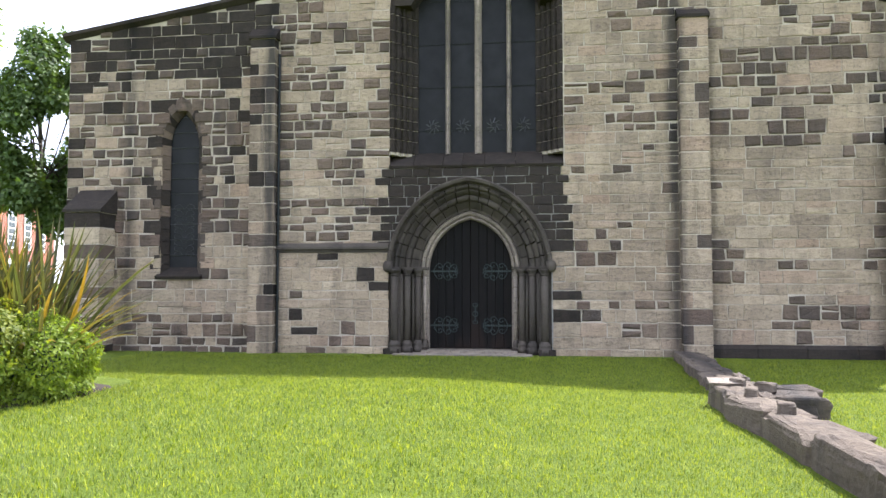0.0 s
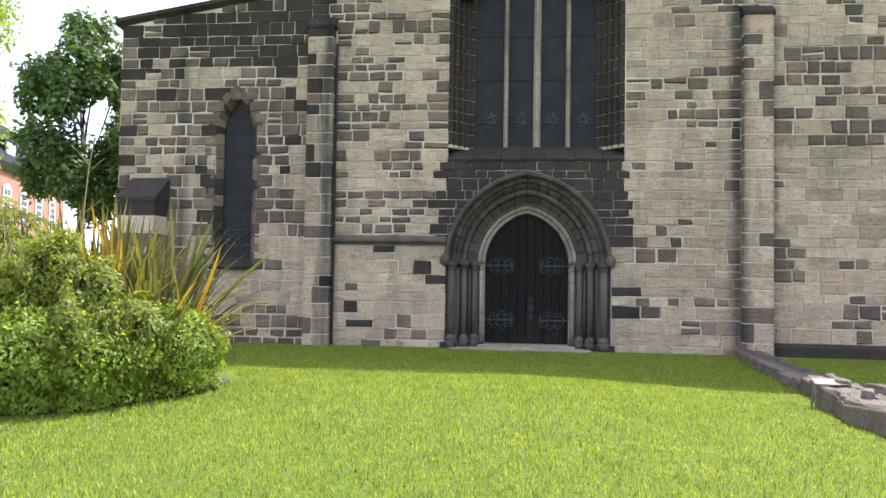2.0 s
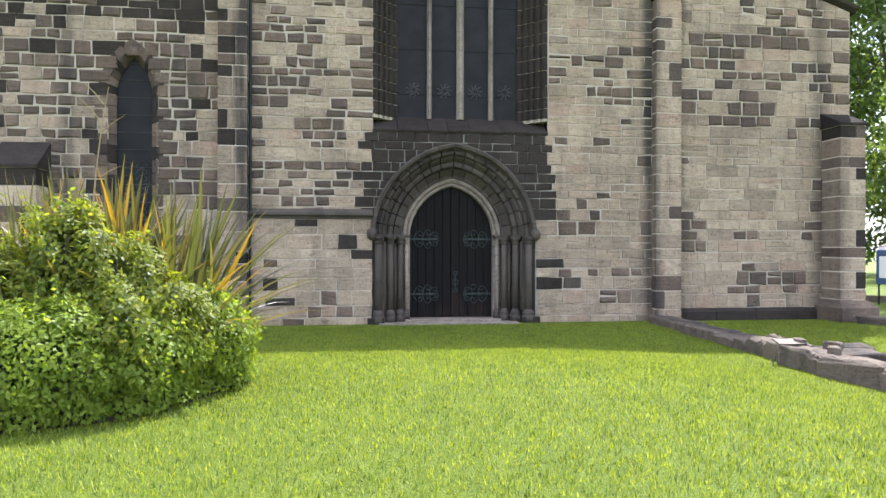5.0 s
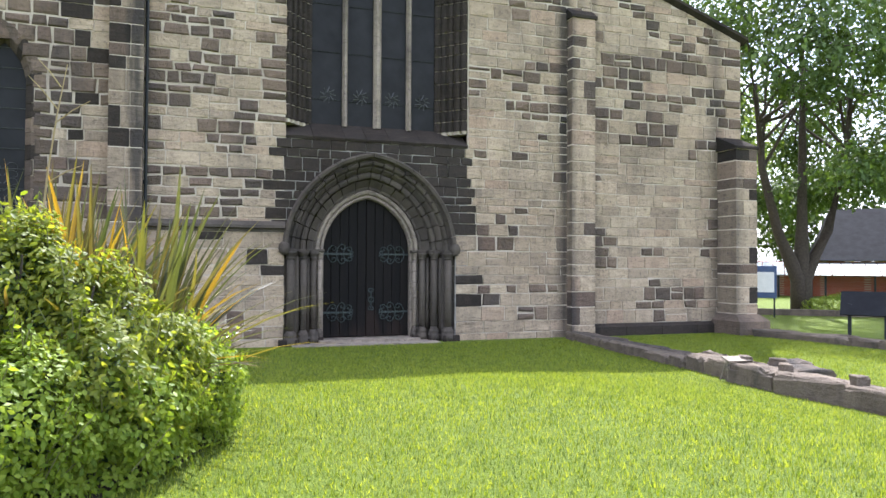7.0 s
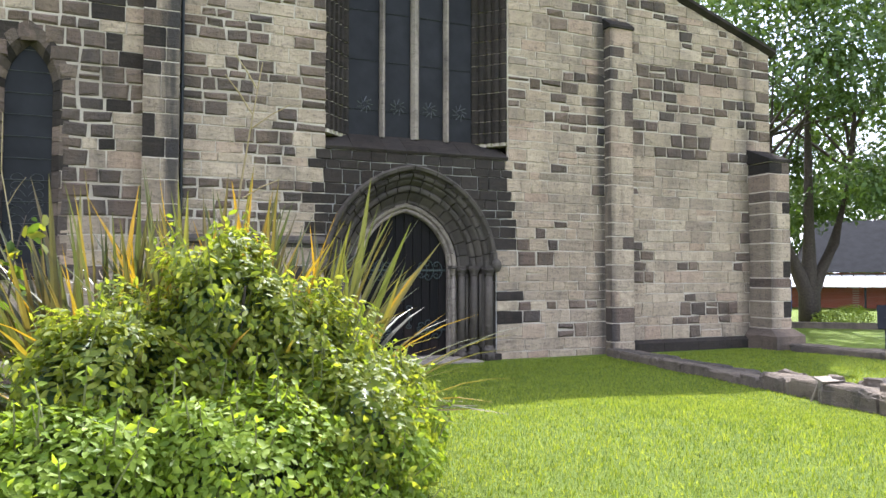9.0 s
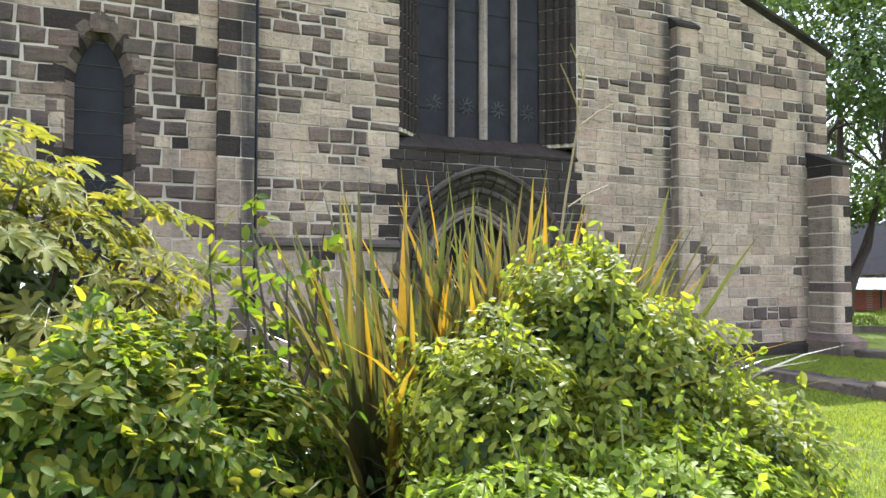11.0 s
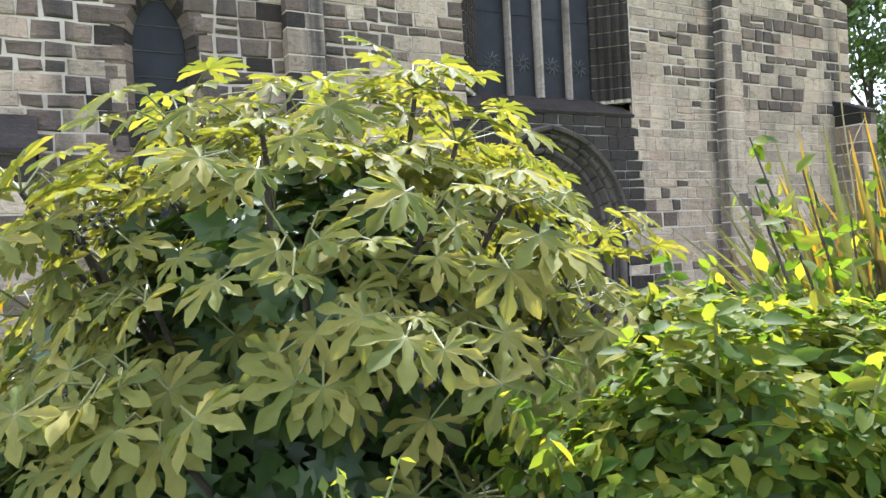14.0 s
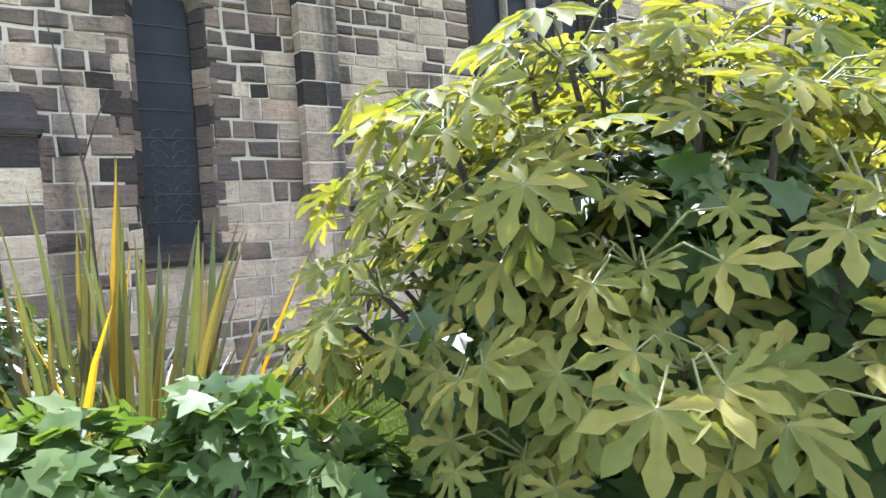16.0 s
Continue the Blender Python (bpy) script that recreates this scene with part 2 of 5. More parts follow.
def lawn_material():
    n = Nodes("mown lawn")
    p = n.coords()
    fine, mid, big = n.noise(p, 55.0, 4.0, 0.7), n.noise(p, 5.0, 5.0, 0.6), n.noise(p, 0.7, 4.0)
    c = n.ramp(fine, [(0.3, (0.040, 0.066, 0.006)), (0.5, (0.110, 0.162, 0.014)), (0.72, (0.20, 0.25, 0.029))])
    c = n.mix(n.math("MULTIPLY", n.grey(mid, 0.45, 0.75), 0.45), c, (0.20, 0.25, 0.035))
    c = n.mix(n.math("MULTIPLY", n.grey(big, 0.5, 0.8), 0.35), c, (0.10, 0.16, 0.015))
    dry = n.grey(n.noise(n.coords((1.2, 0.8, 1)), 1.1, 5.0, 0.7), 0.66, 0.76)
    c = n.mix(n.math("MULTIPLY", dry, 0.5, True), c, (0.30, 0.29, 0.07))
    return n.surface(c, 0.75, height=n.math("ADD", fine, n.math("MULTIPLY", mid, 0.6)), bump=1.0, dist=0.05, spec=0.15)


LAWN = lawn_material()


def brick_material():
    n = Nodes("red brick")
    g = n.node("ShaderNodeNewGeometry")
    s = n.node("ShaderNodeSeparateXYZ", Vector=g.outputs["Position"])
    v = n.node("ShaderNodeCombineXYZ", X=n.math("ADD", s.outputs["X"], s.outputs["Y"]), Y=s.outputs["Z"])
    b = n.node("ShaderNodeTexBrick", Vector=v.outputs[0], Color1=(0.36, 0.10, 0.06, 1), Color2=(0.28, 0.075, 0.045, 1), Mortar=(0.4, 0.3, 0.25, 1), Scale=4.4)
    c = n.mix(n.math("MULTIPLY", n.grey(n.noise(n.coords(), 1.2, 4.0), 0.4, 0.8), 0.3), b.outputs["Color"], (0.22, 0.07, 0.05))
    return n.surface(c, 0.85)


BRICK = brick_material()


# ---- mesh helpers ----
class Build:
    """Collects vertices and faces for one mesh."""

    def __init__(self):
        self.v, self.f, self.m = [], [], []

    def face(self, pts, slot=0):
        k = len(self.v)
        self.v.extend(tuple(p) for p in pts)
        self.f.append(tuple(range(k, k + len(pts))))
        self.m.append(slot)

    def solid(self, pts, faces, slot=0):
        k = len(self.v)
        self.v.extend(tuple(p) for p in pts)
        self.f.extend(tuple(k + i for i in q) for q in faces)
        self.m.extend([slot] * len(faces))

    def box(self, x0, x1, y0, y1, z0, z1, slot=0):
        p = [(x, y, z) for z in (z0, z1) for y in (y0, y1) for x in (x0, x1)]
        self.solid(p, [(0, 2, 3, 1), (4, 5, 7, 6), (0, 1, 5, 4), (2, 6, 7, 3), (0, 4, 6, 2), (1, 3, 7, 5)], slot)

    def loft(self, rings, closed=True, caps=True, slot=0):
        n, k = len(rings[0]), len(self.v)
        for r in rings:
            self.v.extend(tuple(p) for p in r)
        for i in range(len(rings) - 1):
            for j in range(n if closed else n - 1):
                a, b = k + i * n + j, k + i * n + (j + 1) % n
                self.f.append((a, b, b + n, a + n))
                self.m.append(slot)
        if caps:
            self.f.append(tuple(k + j for j in range(n - 1, -1, -1)))
            self.f.append(tuple(k + (len(rings) - 1) * n + j for j in range(n)))
            self.m.extend([slot, slot])

    def tube(self, pts, radii, sides=8, slot=0):
        rings, pts = [], [Vector(p) for p in pts]
        for i, p in enumerate(pts):
            d = (pts[min(i + 1, len(pts) - 1)] - pts[max(i - 1, 0)]).normalized()
            u = d.cross(Vector((0.13, 0.37, 1.0) if abs(d.z) < 0.95 else (1, 0, 0))).normalized()
            w = d.cross(u)
            r = radii[i] if isinstance(radii, (list, tuple)) else radii
            rings.append([p + (u * math.cos(a) + w * math.sin(a)) * r for a in (2 * math.pi * j / sides for j in range(sides))])
        self.loft(rings, slot=slot)

    def mesh(self, name, mats, smooth=False):
        me = bpy.data.meshes.new(name)
        me.from_pydata(self.v, [], self.f)
        for m in (mats if isinstance(mats, (list, tuple)) else [mats]):
            me.materials.append(m)
        if any(self.m):
            me.polygons.foreach_set("material_index", self.m)
        if smooth:
            me.polygons.foreach_set("use_smooth", [True] * len(me.polygons))
        me.update()
        return me


def part(name, build, mats, parent=None, label="", smooth=False):
    """Links a mesh as one object, under a thing or a part."""
    me = build.mesh(name, mats, smooth) if isinstance(build, Build) else build
    ob = new(name, me)
    if parent is not None:
        ob.parent = parent
        if parent.data is None:
            ob.matrix_parent_inverse = parent.matrix_basis.inverted()
    return tagged(ob, label)


def thing(name, at, label, category, group="", kind=""):
    ob = new(name)
    ob.matrix_world = at if isinstance(at, Matrix) else Matrix.Translation(at)
    ob.empty_display_size = 0.1
    return tagged(ob, label, category, group, kind)


rnd = random.Random(7)

# ---- ground ----
def ease(v, a, b):
    t = max(0.0, min(1.0, (v - a) / (b - a)))
    return t * t * (3 - 2 * t)


def lift(x, y):
    """The lawn's swell: a low mound that falls away to the church, the ruin and the path."""
    return 0.40 * ease(x, 2.9, -1.6) * ease(y, 13.8, 7.0) * (0.45 + 0.55 * ease(y, -0.5, 4.2)) - 0.02


def ground():
    b = Build()
    xs = [-900, -200, -60, -30] + [-16 + 0.5 * i for i in range(74)] + [35, 70, 250, 900]
    ys = [-900, -200, -50, -15] + [-6 + 0.5 * i for i in range(74)] + [45, 80, 250, 900]
    n = len(xs)
    b.v = [(x, y, lift(x, y)) for y in ys for x in xs]
    b.f = [(j * n + i, j * n + i + 1, (j + 1) * n + i + 1, (j + 1) * n + i) for j in range(len(ys) - 1) for i in range(n - 1)]
    b.m = [0] * len(b.f)
    tagged(part("ground", b, LAWN, smooth=True), "mown green lawn with drier yellow patches", "lawn", kind="structure")


ground()

# ---- the church front ----
F = 15.55                       # the plane of the west wall
TOP = [(-10.1, 7.0), (-5.9, 7.68), (-1.0, 8.85), (1.5, 9.0), (7.75, 6.88)]
DC, DZ, DO = -1.12, 1.74, 0.22  # door centre, springing, centre offset of its arcs
DR = 1.92                       # outer radius of the hood
WC, WW, WS, WT = -0.98, 1.82, 3.87, 7.4     # great window: centre, half width, sill foot, springing
LC, LW, LS, LT = -7.43, 0.45, 1.62, 4.5      # lancet


def top_at(x):
    for (a, za), (b, zb) in zip(TOP, TOP[1:]):
        if a <= x <= b:
            return za + (zb - za) * (x - a) / (b - a)
    return TOP[0][1] if x < TOP[0][0] else TOP[-1][1]


def arc_top(dx, r, off):
    """Height over the springing of a pointed arch, dx from its middle."""
    d = abs(dx) + off
    return math.sqrt(max(0.0, r * r - d * d)) if d < r else 0.0


def holes(x):
    """The openings above a spot on the wall's foot: (low, high)."""
    out = []
    dx = abs(x - DC)
    if dx < 1.70:
        out.append((-0.2, DZ + arc_top(x - DC, DR - 0.06, DO)))
    if abs(x - WC) < WW:
        out.append((WS, WT + arc_top(x - WC, WW, 0.0) * 0.62))
    if abs(x - LC) < LW:
        out.append((LS, LT + arc_top(x - LC, LW + 0.6, 0.6)))
    return out


church = thing("church", (-1.0, F, 0), "old sandstone church front with sooty weathered blocks", "church")


def backing():
    """Mortar bed behind the blocks, with the openings left out, and the body behind."""
    b = Build()
    edges = sorted({DC - 1.70, DC + 1.70, WC - WW, WC + WW, LC - LW, LC + LW, -10.1, 7.75, -5.9, -1.0, 1.5}
                   | {round(-3.0 + 0.1 * i, 3) for i in range(40)} | {round(LC - LW + 0.045 * i, 4) for i in range(21)})
    edges = [e for i, e in enumerate(edges) if i == 0 or e - edges[i - 1] > 1e-4]
    y = F + 0.004
    for a, c in zip(edges, edges[1:]):
        ha, hc = holes(a + 1e-5), holes(c - 1e-5)
        za, zc = -0.3, -0.3
        for (la, ta), (lc, tc) in zip(ha, hc):
            if la > za:
                b.face([(a, y, za), (c, y, zc), (c, y, lc), (a, y, la)], 1 if la == WS and WC - WW <= a <= WC + WW else 0)
            za, zc = ta, tc
        b.face([(a, y, za), (c, y, zc), (c, y, top_at(c - 1e-5)), (a, y, top_at(a + 1e-5))])
    # body of the building: sides, back, roof
    ring = [(-10.1, -0.3), (7.75, -0.3)] + [(x, z - 0.02) for x, z in reversed(TOP)]
    for (x0, z0), (x1, z1) in zip(ring, ring[1:] + ring[:1]):
        b.face([(x0, y, z0), (x0, F + 22, z0), (x1, F + 22, z1), (x1, y, z1)], 0)
    b.face([(x, F + 22, z) for x, z in ring])
    b.face([(x, F + 1.1, z) for x, z in ring])
    return part("west_wall", b, [MORTAR, DARKMORTAR], church, "coursed sandstone wall with pale mortar joints")


west_wall = backing()

STONES = {}


def block_mesh(b, x0, x1, z0, z1, y, proud, r, slot=0, depth=0.10):
    """One dressed block: a face with uneven chamfered edges, proud of the joint."""
    g = r.uniform(0.013, 0.024) if proud > 0.02 else r.uniform(0.005, 0.010)
    jit = 0.015 if proud > 0.02 else 0.009
    j = lambda: r.uniform(-jit, jit)
    x0, x1, z0, z1 = x0 + g, x1 - g, z0 + g, z1 - g
    e = min(r.uniform(0.014, 0.030) if proud > 0.02 else r.uniform(0.005, 0.012), (x1 - x0) * 0.2)
    o = [(x0 + j(), z0 + j()), (x1 + j(), z0 + j()), (x1 + j(), z1 + j()), (x0 + j(), z1 + j())]
    i = [(o[0][0] + e, o[0][1] + e), (o[1][0] - e, o[1][1] + e), (o[2][0] - e, o[2][1] - e), (o[3][0] + e, o[3][1] - e)]
    p = [(a, y + depth, c) for a, c in o] + [(a, y - proud * 0.35, c) for a, c in o] + [(a + j(), y - proud + j(), c + j()) for a, c in i]
    b.solid(p, [(4, 5, 9, 8), (5, 6, 10, 9), (6, 7, 11, 10), (7, 4, 8, 11), (8, 9, 10, 11), (0, 1, 5, 4), (1, 2, 6, 5), (2, 3, 7, 6), (3, 0, 4, 7)], slot)


def wall_tone(x, z, r):
    """Which stone a block is: 0 pale, 1 brown, 2 blackened."""
    # dark stones keep together in drifts
    u = max(0.0, min(1.0, r.random() + 0.62 * noise.noise(Vector((x * 0.75, z * 1.25, 3.3)))))
    near_window = -3.0 + 0.05 * math.sin(z * 9) < x < 0.75 + 0.35 * max(0, min(1, (4.0 - z) / 1.2)) * (0.4 + 0.6 * r.random())
    if near_window and 2.2 < z < 4.0:
        return 2
    if x < -5.5:
        if z > 5.9 + 0.25 * r.random():
            return 2 if u < 0.80 else 1
        if z > 2.6:
            return 1 if u < 0.70 else (2 if u < 0.84 else 0)
        if z < 0.5:
            return 1 if u < 0.65 else 0
        return 0 if u < 0.62 or 0.9 < z < 1.4 else 1
    if x < -2.8:
        if z < 2.1:
            return 0 if u < (0.86 if z > 0.55 else 0.45) else (1 if u < 0.97 else 2)
        if z > 6.7:
            return 1 if u < 0.55 else 0
        if x > -3.9:
            return 1 if u < 0.66 else 0
        return 0 if u < 0.48 else 1
    if x < 3.2:
        if x < 1.0 and z < 2.2 and x > 0.4:
            return 2 if u < 0.4 else 0
        if z < 0.3:
            return 0 if u < 0.7 else 1
        return 0 if u < 0.84 else 1
    if z > 4.2:
        return 1 if u < 0.47 else 0
    return 0 if u < 0.86 else 1


def coursed_wall():
    r = random.Random(3)
    far = Build()
    bays = [(-10.1, -5.78), (-5.22, 3.14), (3.72, 7.75)]
    pieces = []
    for bay, (xa, xb) in enumerate(bays):
        z = -0.10 if bay < 2 else 0.24
        while z < 9.4:
            h = r.choice([0.16, 0.19, 0.22, 0.24, 0.26, 0.30]) if bay else r.choice([0.19, 0.21, 0.24, 0.26, 0.29])
            if bay == 1 and z < 2.10 - 0.02 and 2.10 < z + h + 0.13:
                h = 2.10 - z
            if bay == 1 and z < WS - 0.1 and WS < z + h + 0.13:
                h = WS - z
            if bay == 1 and z > 6.62:
                xa, xb = -5.78, 3.72
            zm = z + h / 2
            # stretches of this course that stand free of openings
            cuts, x, free = [], xa, []
            step = 0.02
            start = None
            while x <= xb + 1e-6:
                inside = any(lo - 0.02 < zm < hi for lo, hi in holes(x)) or zm + h * 0.3 > top_at(x)
                if not inside and start is None:
                    start = x
                if (inside or x + step > xb) and start is not None:
                    if x - start > 0.06:
                        free.append((start, xb if not inside and x + step > xb else x))
                    start = None
                x += step
            for a, c in free:
                x = a
                while x < c - 0.01:
                    long_ones = 0.75 if (bay == 1 and z < 2.1) or bay == 2 else 0.62
                    if -3.0 < x < 1.0 and 2.2 < z < 4.0:
                        w = r.uniform(0.18, 0.42)
                    else:
                        w = r.uniform(0.22, long_ones)
                    if c - x - w < 0.16:
                        w = c - x
                    t = wall_tone(x + w / 2, zm, r)
                    if t == 1 and w > 0.46 and c - x > 0.6:
                        w = r.uniform(0.24, 0.44)
                    # now and then two thin stones stand for one
                    if r.random() < 0.10 and h > 0.24 and w > 0.3:
                        k = r.uniform(0.4, 0.6)
                        pieces.append((x, x + w, z, z + h * k, t))
                        pieces.append((x, x + w, z + h * k, z + h, wall_tone(x, zm, r)))
                    else:
                        pieces.append((x, x + w, z, z + h, t))
                    x += w
            z += h
    single = 0
    order = sorted(pieces, key=lambda q: abs((q[0] + q[1]) / 2 + 1.1) + abs(q[2] - 1.5) * 0.9)
    for x0, x1, z0, z1, t in order:
        proud = r.uniform(0.006, 0.014) + (0.017 if t == 1 else 0.006 if t == 2 else 0)
        if single < 300:
            b = Build()
            block_mesh(b, x0, x1, z0, z1, F, proud, r)
            part("stone_block", b, (PALE, BROWN, BLACK)[t], west_wall)
            single += 1
        else:
            block_mesh(far, x0, x1, z0, z1, F, proud, r, t)
    tagged(part("rubble_masonry", far, [PALE, BROWN, BLACK], west_wall), kind="stuff")


coursed_wall()


def buttress(x0, x1, y0, z1, cap, name="buttress", tones=(0, 0, 1), black=0.12, seed=1, mats=(PALE, BROWN, BLACK)):
    """A pier of coursed blocks with a weathered sloping head."""
    r = random.Random(seed)
    core = Build()
    core.box(x0 + 0.012, x1 - 0.012, y0 + 0.012, F + 0.01, -0.2, z1)
    ob = part(name, core, MORTAR, church)
    z = -0.12
    while z < z1 - 0.05:
        h = min(r.uniform(0.22, 0.40), z1 - z)
        if z1 - z - h < 0.1:
            h = z1 - z
        split = x0 + (x1 - x0) * r.choice([0.35, 0.5, 0.62]) if r.random() < 0.55 else None
        for a, c in ([(x0, split), (split, x1)] if split else [(x0, x1)]):
            t = 2 if r.random() < black else r.choice(tones)
            b = Build()
            g = 0.006
            j = lambda: r.uniform(-0.007, 0.007)
            e = 0.014
            lo = [(a + g, y0 + j(), z + g), (c - g, y0 + j(), z + g), (c - g, F, z + g), (a + g, F, z + g)]
            ring = lambda d, zz: [(a + g + d, y0 + d + j() * 0.5, zz), (c - g - d, y0 + d + j() * 0.5, zz), (c - g - d, F, zz), (a + g + d, F, zz)]
            b.loft([ring(e, z + g), ring(0, z + g + e), ring(0, z + h - g - e), ring(e, z + h - g)])
            part("stone_block", b, mats[t], ob)
        z += h
    b = Build()
    o = 0.03
    lo = [(x0 - o, y0 - o, z1), (x1 + o, y0 - o, z1), (x1 + o, F, z1), (x0 - o, F, z1)]
    hi = [(x0 - o, y0 - o, z1 + 0.06), (x1 + o, y0 - o, z1 + 0.06), (x1 + o, F, z1 + cap), (x0 - o, F, z1 + cap)]
    b.loft([lo, hi])
    part("weathering", b, BLACK, ob)
    return ob


buttress(-5.80, -5.24, F - 0.22, 6.70, 0.30, black=0.22, tones=(0, 0, 0, 1), seed=5)
buttress(3.13, 3.70, F - 0.22, 6.78, 0.25, black=0.04, tones=(0, 0, 0, 0, 1), seed=6)
buttress(-9.74, -8.92, F - 0.60, 2.97, 0.55, tones=(0, 0, 1), black=0.2, seed=8)
buttress(7.06, 7.66, F - 0.62, 4.15, 0.35, tones=(0, 1, 0), black=0.12, seed=9)


def plinth():
    """Dark projecting footing of the aisle wall."""
    r = random.Random(12)
    x = 3.72
    while x < 7.05:
        w = min(r.uniform(0.6, 1.1), 7.05 - x)
        b = Build()
        b.loft([[(x + .006, F - 0.10, -0.2), (x + w - .006, F - 0.10, -0.2), (x + w - .006, F + .02, -0.2), (x + .006, F + .02, -0.2)],
                [(x + .006, F - 0.10, 0.17), (x + w - .006, F - 0.10, 0.17), (x + w - .006, F + .02, 0.17), (x + .006, F + .02, 0.17)],
                [(x + .006, F - 0.02, 0.24), (x + w - .006, F - 0.02, 0.24), (x + w - .006, F + .02, 0.24), (x + .006, F + .02, 0.24)]])
        part("plinth_block", b, BLACK, west_wall)
        x += w
    # foot of the corner pier
    b = Build()
    b.loft([[(6.9, F - 0.9, -.2), (7.75, F - 0.9, -.2), (7.75, F, -.2), (6.9, F, -.2)], [(6.9, F - 0.9, .28), (7.75, F - 0.9, .28), (7.75, F, .28), (6.9, F, .28)],
            [(7.04, F - 0.64, .42), (7.70, F - 0.64, .42), (7.70, F, .42), (7.04, F, .42)]])
    part("pier_foot", b, BROWN, church)


plinth()


def coping():
    ob = part("roof_coping", Build(), LEAD, church, "dark stone coping along the roof slope")
    for k, ((xa, za), (xb, zb)) in enumerate(zip(TOP, TOP[1:])):
        if xb - xa < 0.5:
            continue
        n = max(1, round((xb - xa) / 0.8))
        for i in range(n):
            a, c = xa + (xb - xa) * i / n, xa + (xb - xa) * (i + 1) / n
            if k == 0 and i == 0:
                a -= 0.12
            if k == len(TOP) - 2 and i == n - 1:
                c += 0.12
            z0, z1 = za + (zb - za) * (a - xa) / (xb - xa), za + (zb - za) * (c - xa) / (xb - xa)
            b = Build()
            sec = lambda x, z: [(x, F - 0.02, z - 0.10), (x, F - 0.12, z - 0.02), (x, F - 0.12, z + 0.05), (x, F - 0.02, z + 0.11), (x, F + 0.5, z + 0.13), (x, F + 0.5, z - 0.1)]
            b.loft([sec(a + 0.003, z0), sec(c - 0.003, z1)])
            part("coping_stone", b, BLACK, ob)
    return ob


coping()


def string_course():
    b = Build()
    sec = lambda x: [(x, F + 0.02, 2.10), (x, F - 0.03, 2.10), (x, F - 0.045, 2.15), (x, F - 0.10, 2.17), (x, F - 0.10, 2.22), (x, F - 0.02, 2.30), (x, F + 0.02, 2.30)]
    b.loft([sec(-5.22), sec(-4.2), sec(-4.19), sec(-2.80)])
    part("string_course", b, GREYST, west_wall, "worn projecting moulding below the window")


string_course()


# ---- west door ----
def ring_points(r, n, a, c):
    """Points on the left arc (side -1) of the door arch from angle share a to c."""
    end = math.acos(min(1.0, DO / r))
    return [(DO - r * math.cos(end * (a + (c - a) * i / n)), r * math.sin(end * (a + (c - a) * i / n))) for i in range(n + 1)]


door_arch = part("door_arch", Build(), GREYST, church, "pointed stone doorway with worn mouldings")


def order(profile, n, mat, name="voussoir", gap=0.004, seed=2, steps=5):
    """A ring of wedge stones: profile is a closed list of (radius, depth)."""
    r = random.Random(seed)
    for side in (-1, 1):
        share = [0.0]
        for i in range(n):
            share.append(share[-1] + r.uniform(0.8, 1.2))
        share = [s / share[-1] for s in share]
        for i in range(n):
            b = Build()
            rings = []
            cols = [ring_points(rad, steps, share[i] + gap, share[i + 1] - gap) for rad, _ in profile]
            dy = r.uniform(-0.004, 0.004)
            for s in range(steps + 1):
                rings.append([(DC + (cols[k][s][0] if side < 0 else -cols[k][s][0]), F + profile[k][1] + dy, DZ + cols[k][s][1]) for k in range(len(profile))])
            b.loft(rings if side > 0 else rings)
            part(name, b, mat, door_arch, smooth=False)


def roll(r0, y0, rad, a0=180, a1=400, n=8):
    return [(r0 + rad * math.cos(radians(a0 + (a1 - a0) * i / n)), y0 + rad * math.sin(radians(a0 + (a1 - a0) * i / n))) for i in range(n + 1)]


# inner light arch, hollow, rolls, plain order, hood
order([(1.10, 0.62), (1.10, 0.46), (1.125, 0.42), (1.16, 0.42), (1.175, 0.45), (1.20, 0.40), (1.25, 0.38), (1.275, 0.41), (1.28, 0.62)], 6, LIGHTST, "inner_voussoir", 0.002, 3)
order([(1.285, 0.62), (1.285, 0.38), (1.33, 0.37), (1.39, 0.30), (1.46, 0.22), (1.47, 0.62)], 8, GREYST, seed=4)
order([(1.475, 0.6), (1.475, 0.24), (1.50, 0.19), (1.54, 0.17), (1.58, 0.18), (1.60, 0.22), (1.63, 0.16), (1.67, 0.10), (1.70, 0.08), (1.705, 0.6)], 9, GREYST, seed=5)
order([(1.71, 0.6), (1.71, 0.06), (1.735, 0.02), (1.775, 0.00), (1.80, 0.03), (1.83, -0.01), (1.835, 0.6)], 10, GREYST, seed=6)
order([(1.84, 0.3), (1.84, -0.03), (1.86, -0.08), (1.91, -0.10), (1.945, -0.06), (1.95, 0.02), (1.95, 0.3)], 7, GREYST, "hood_stone", 0.002, 7)

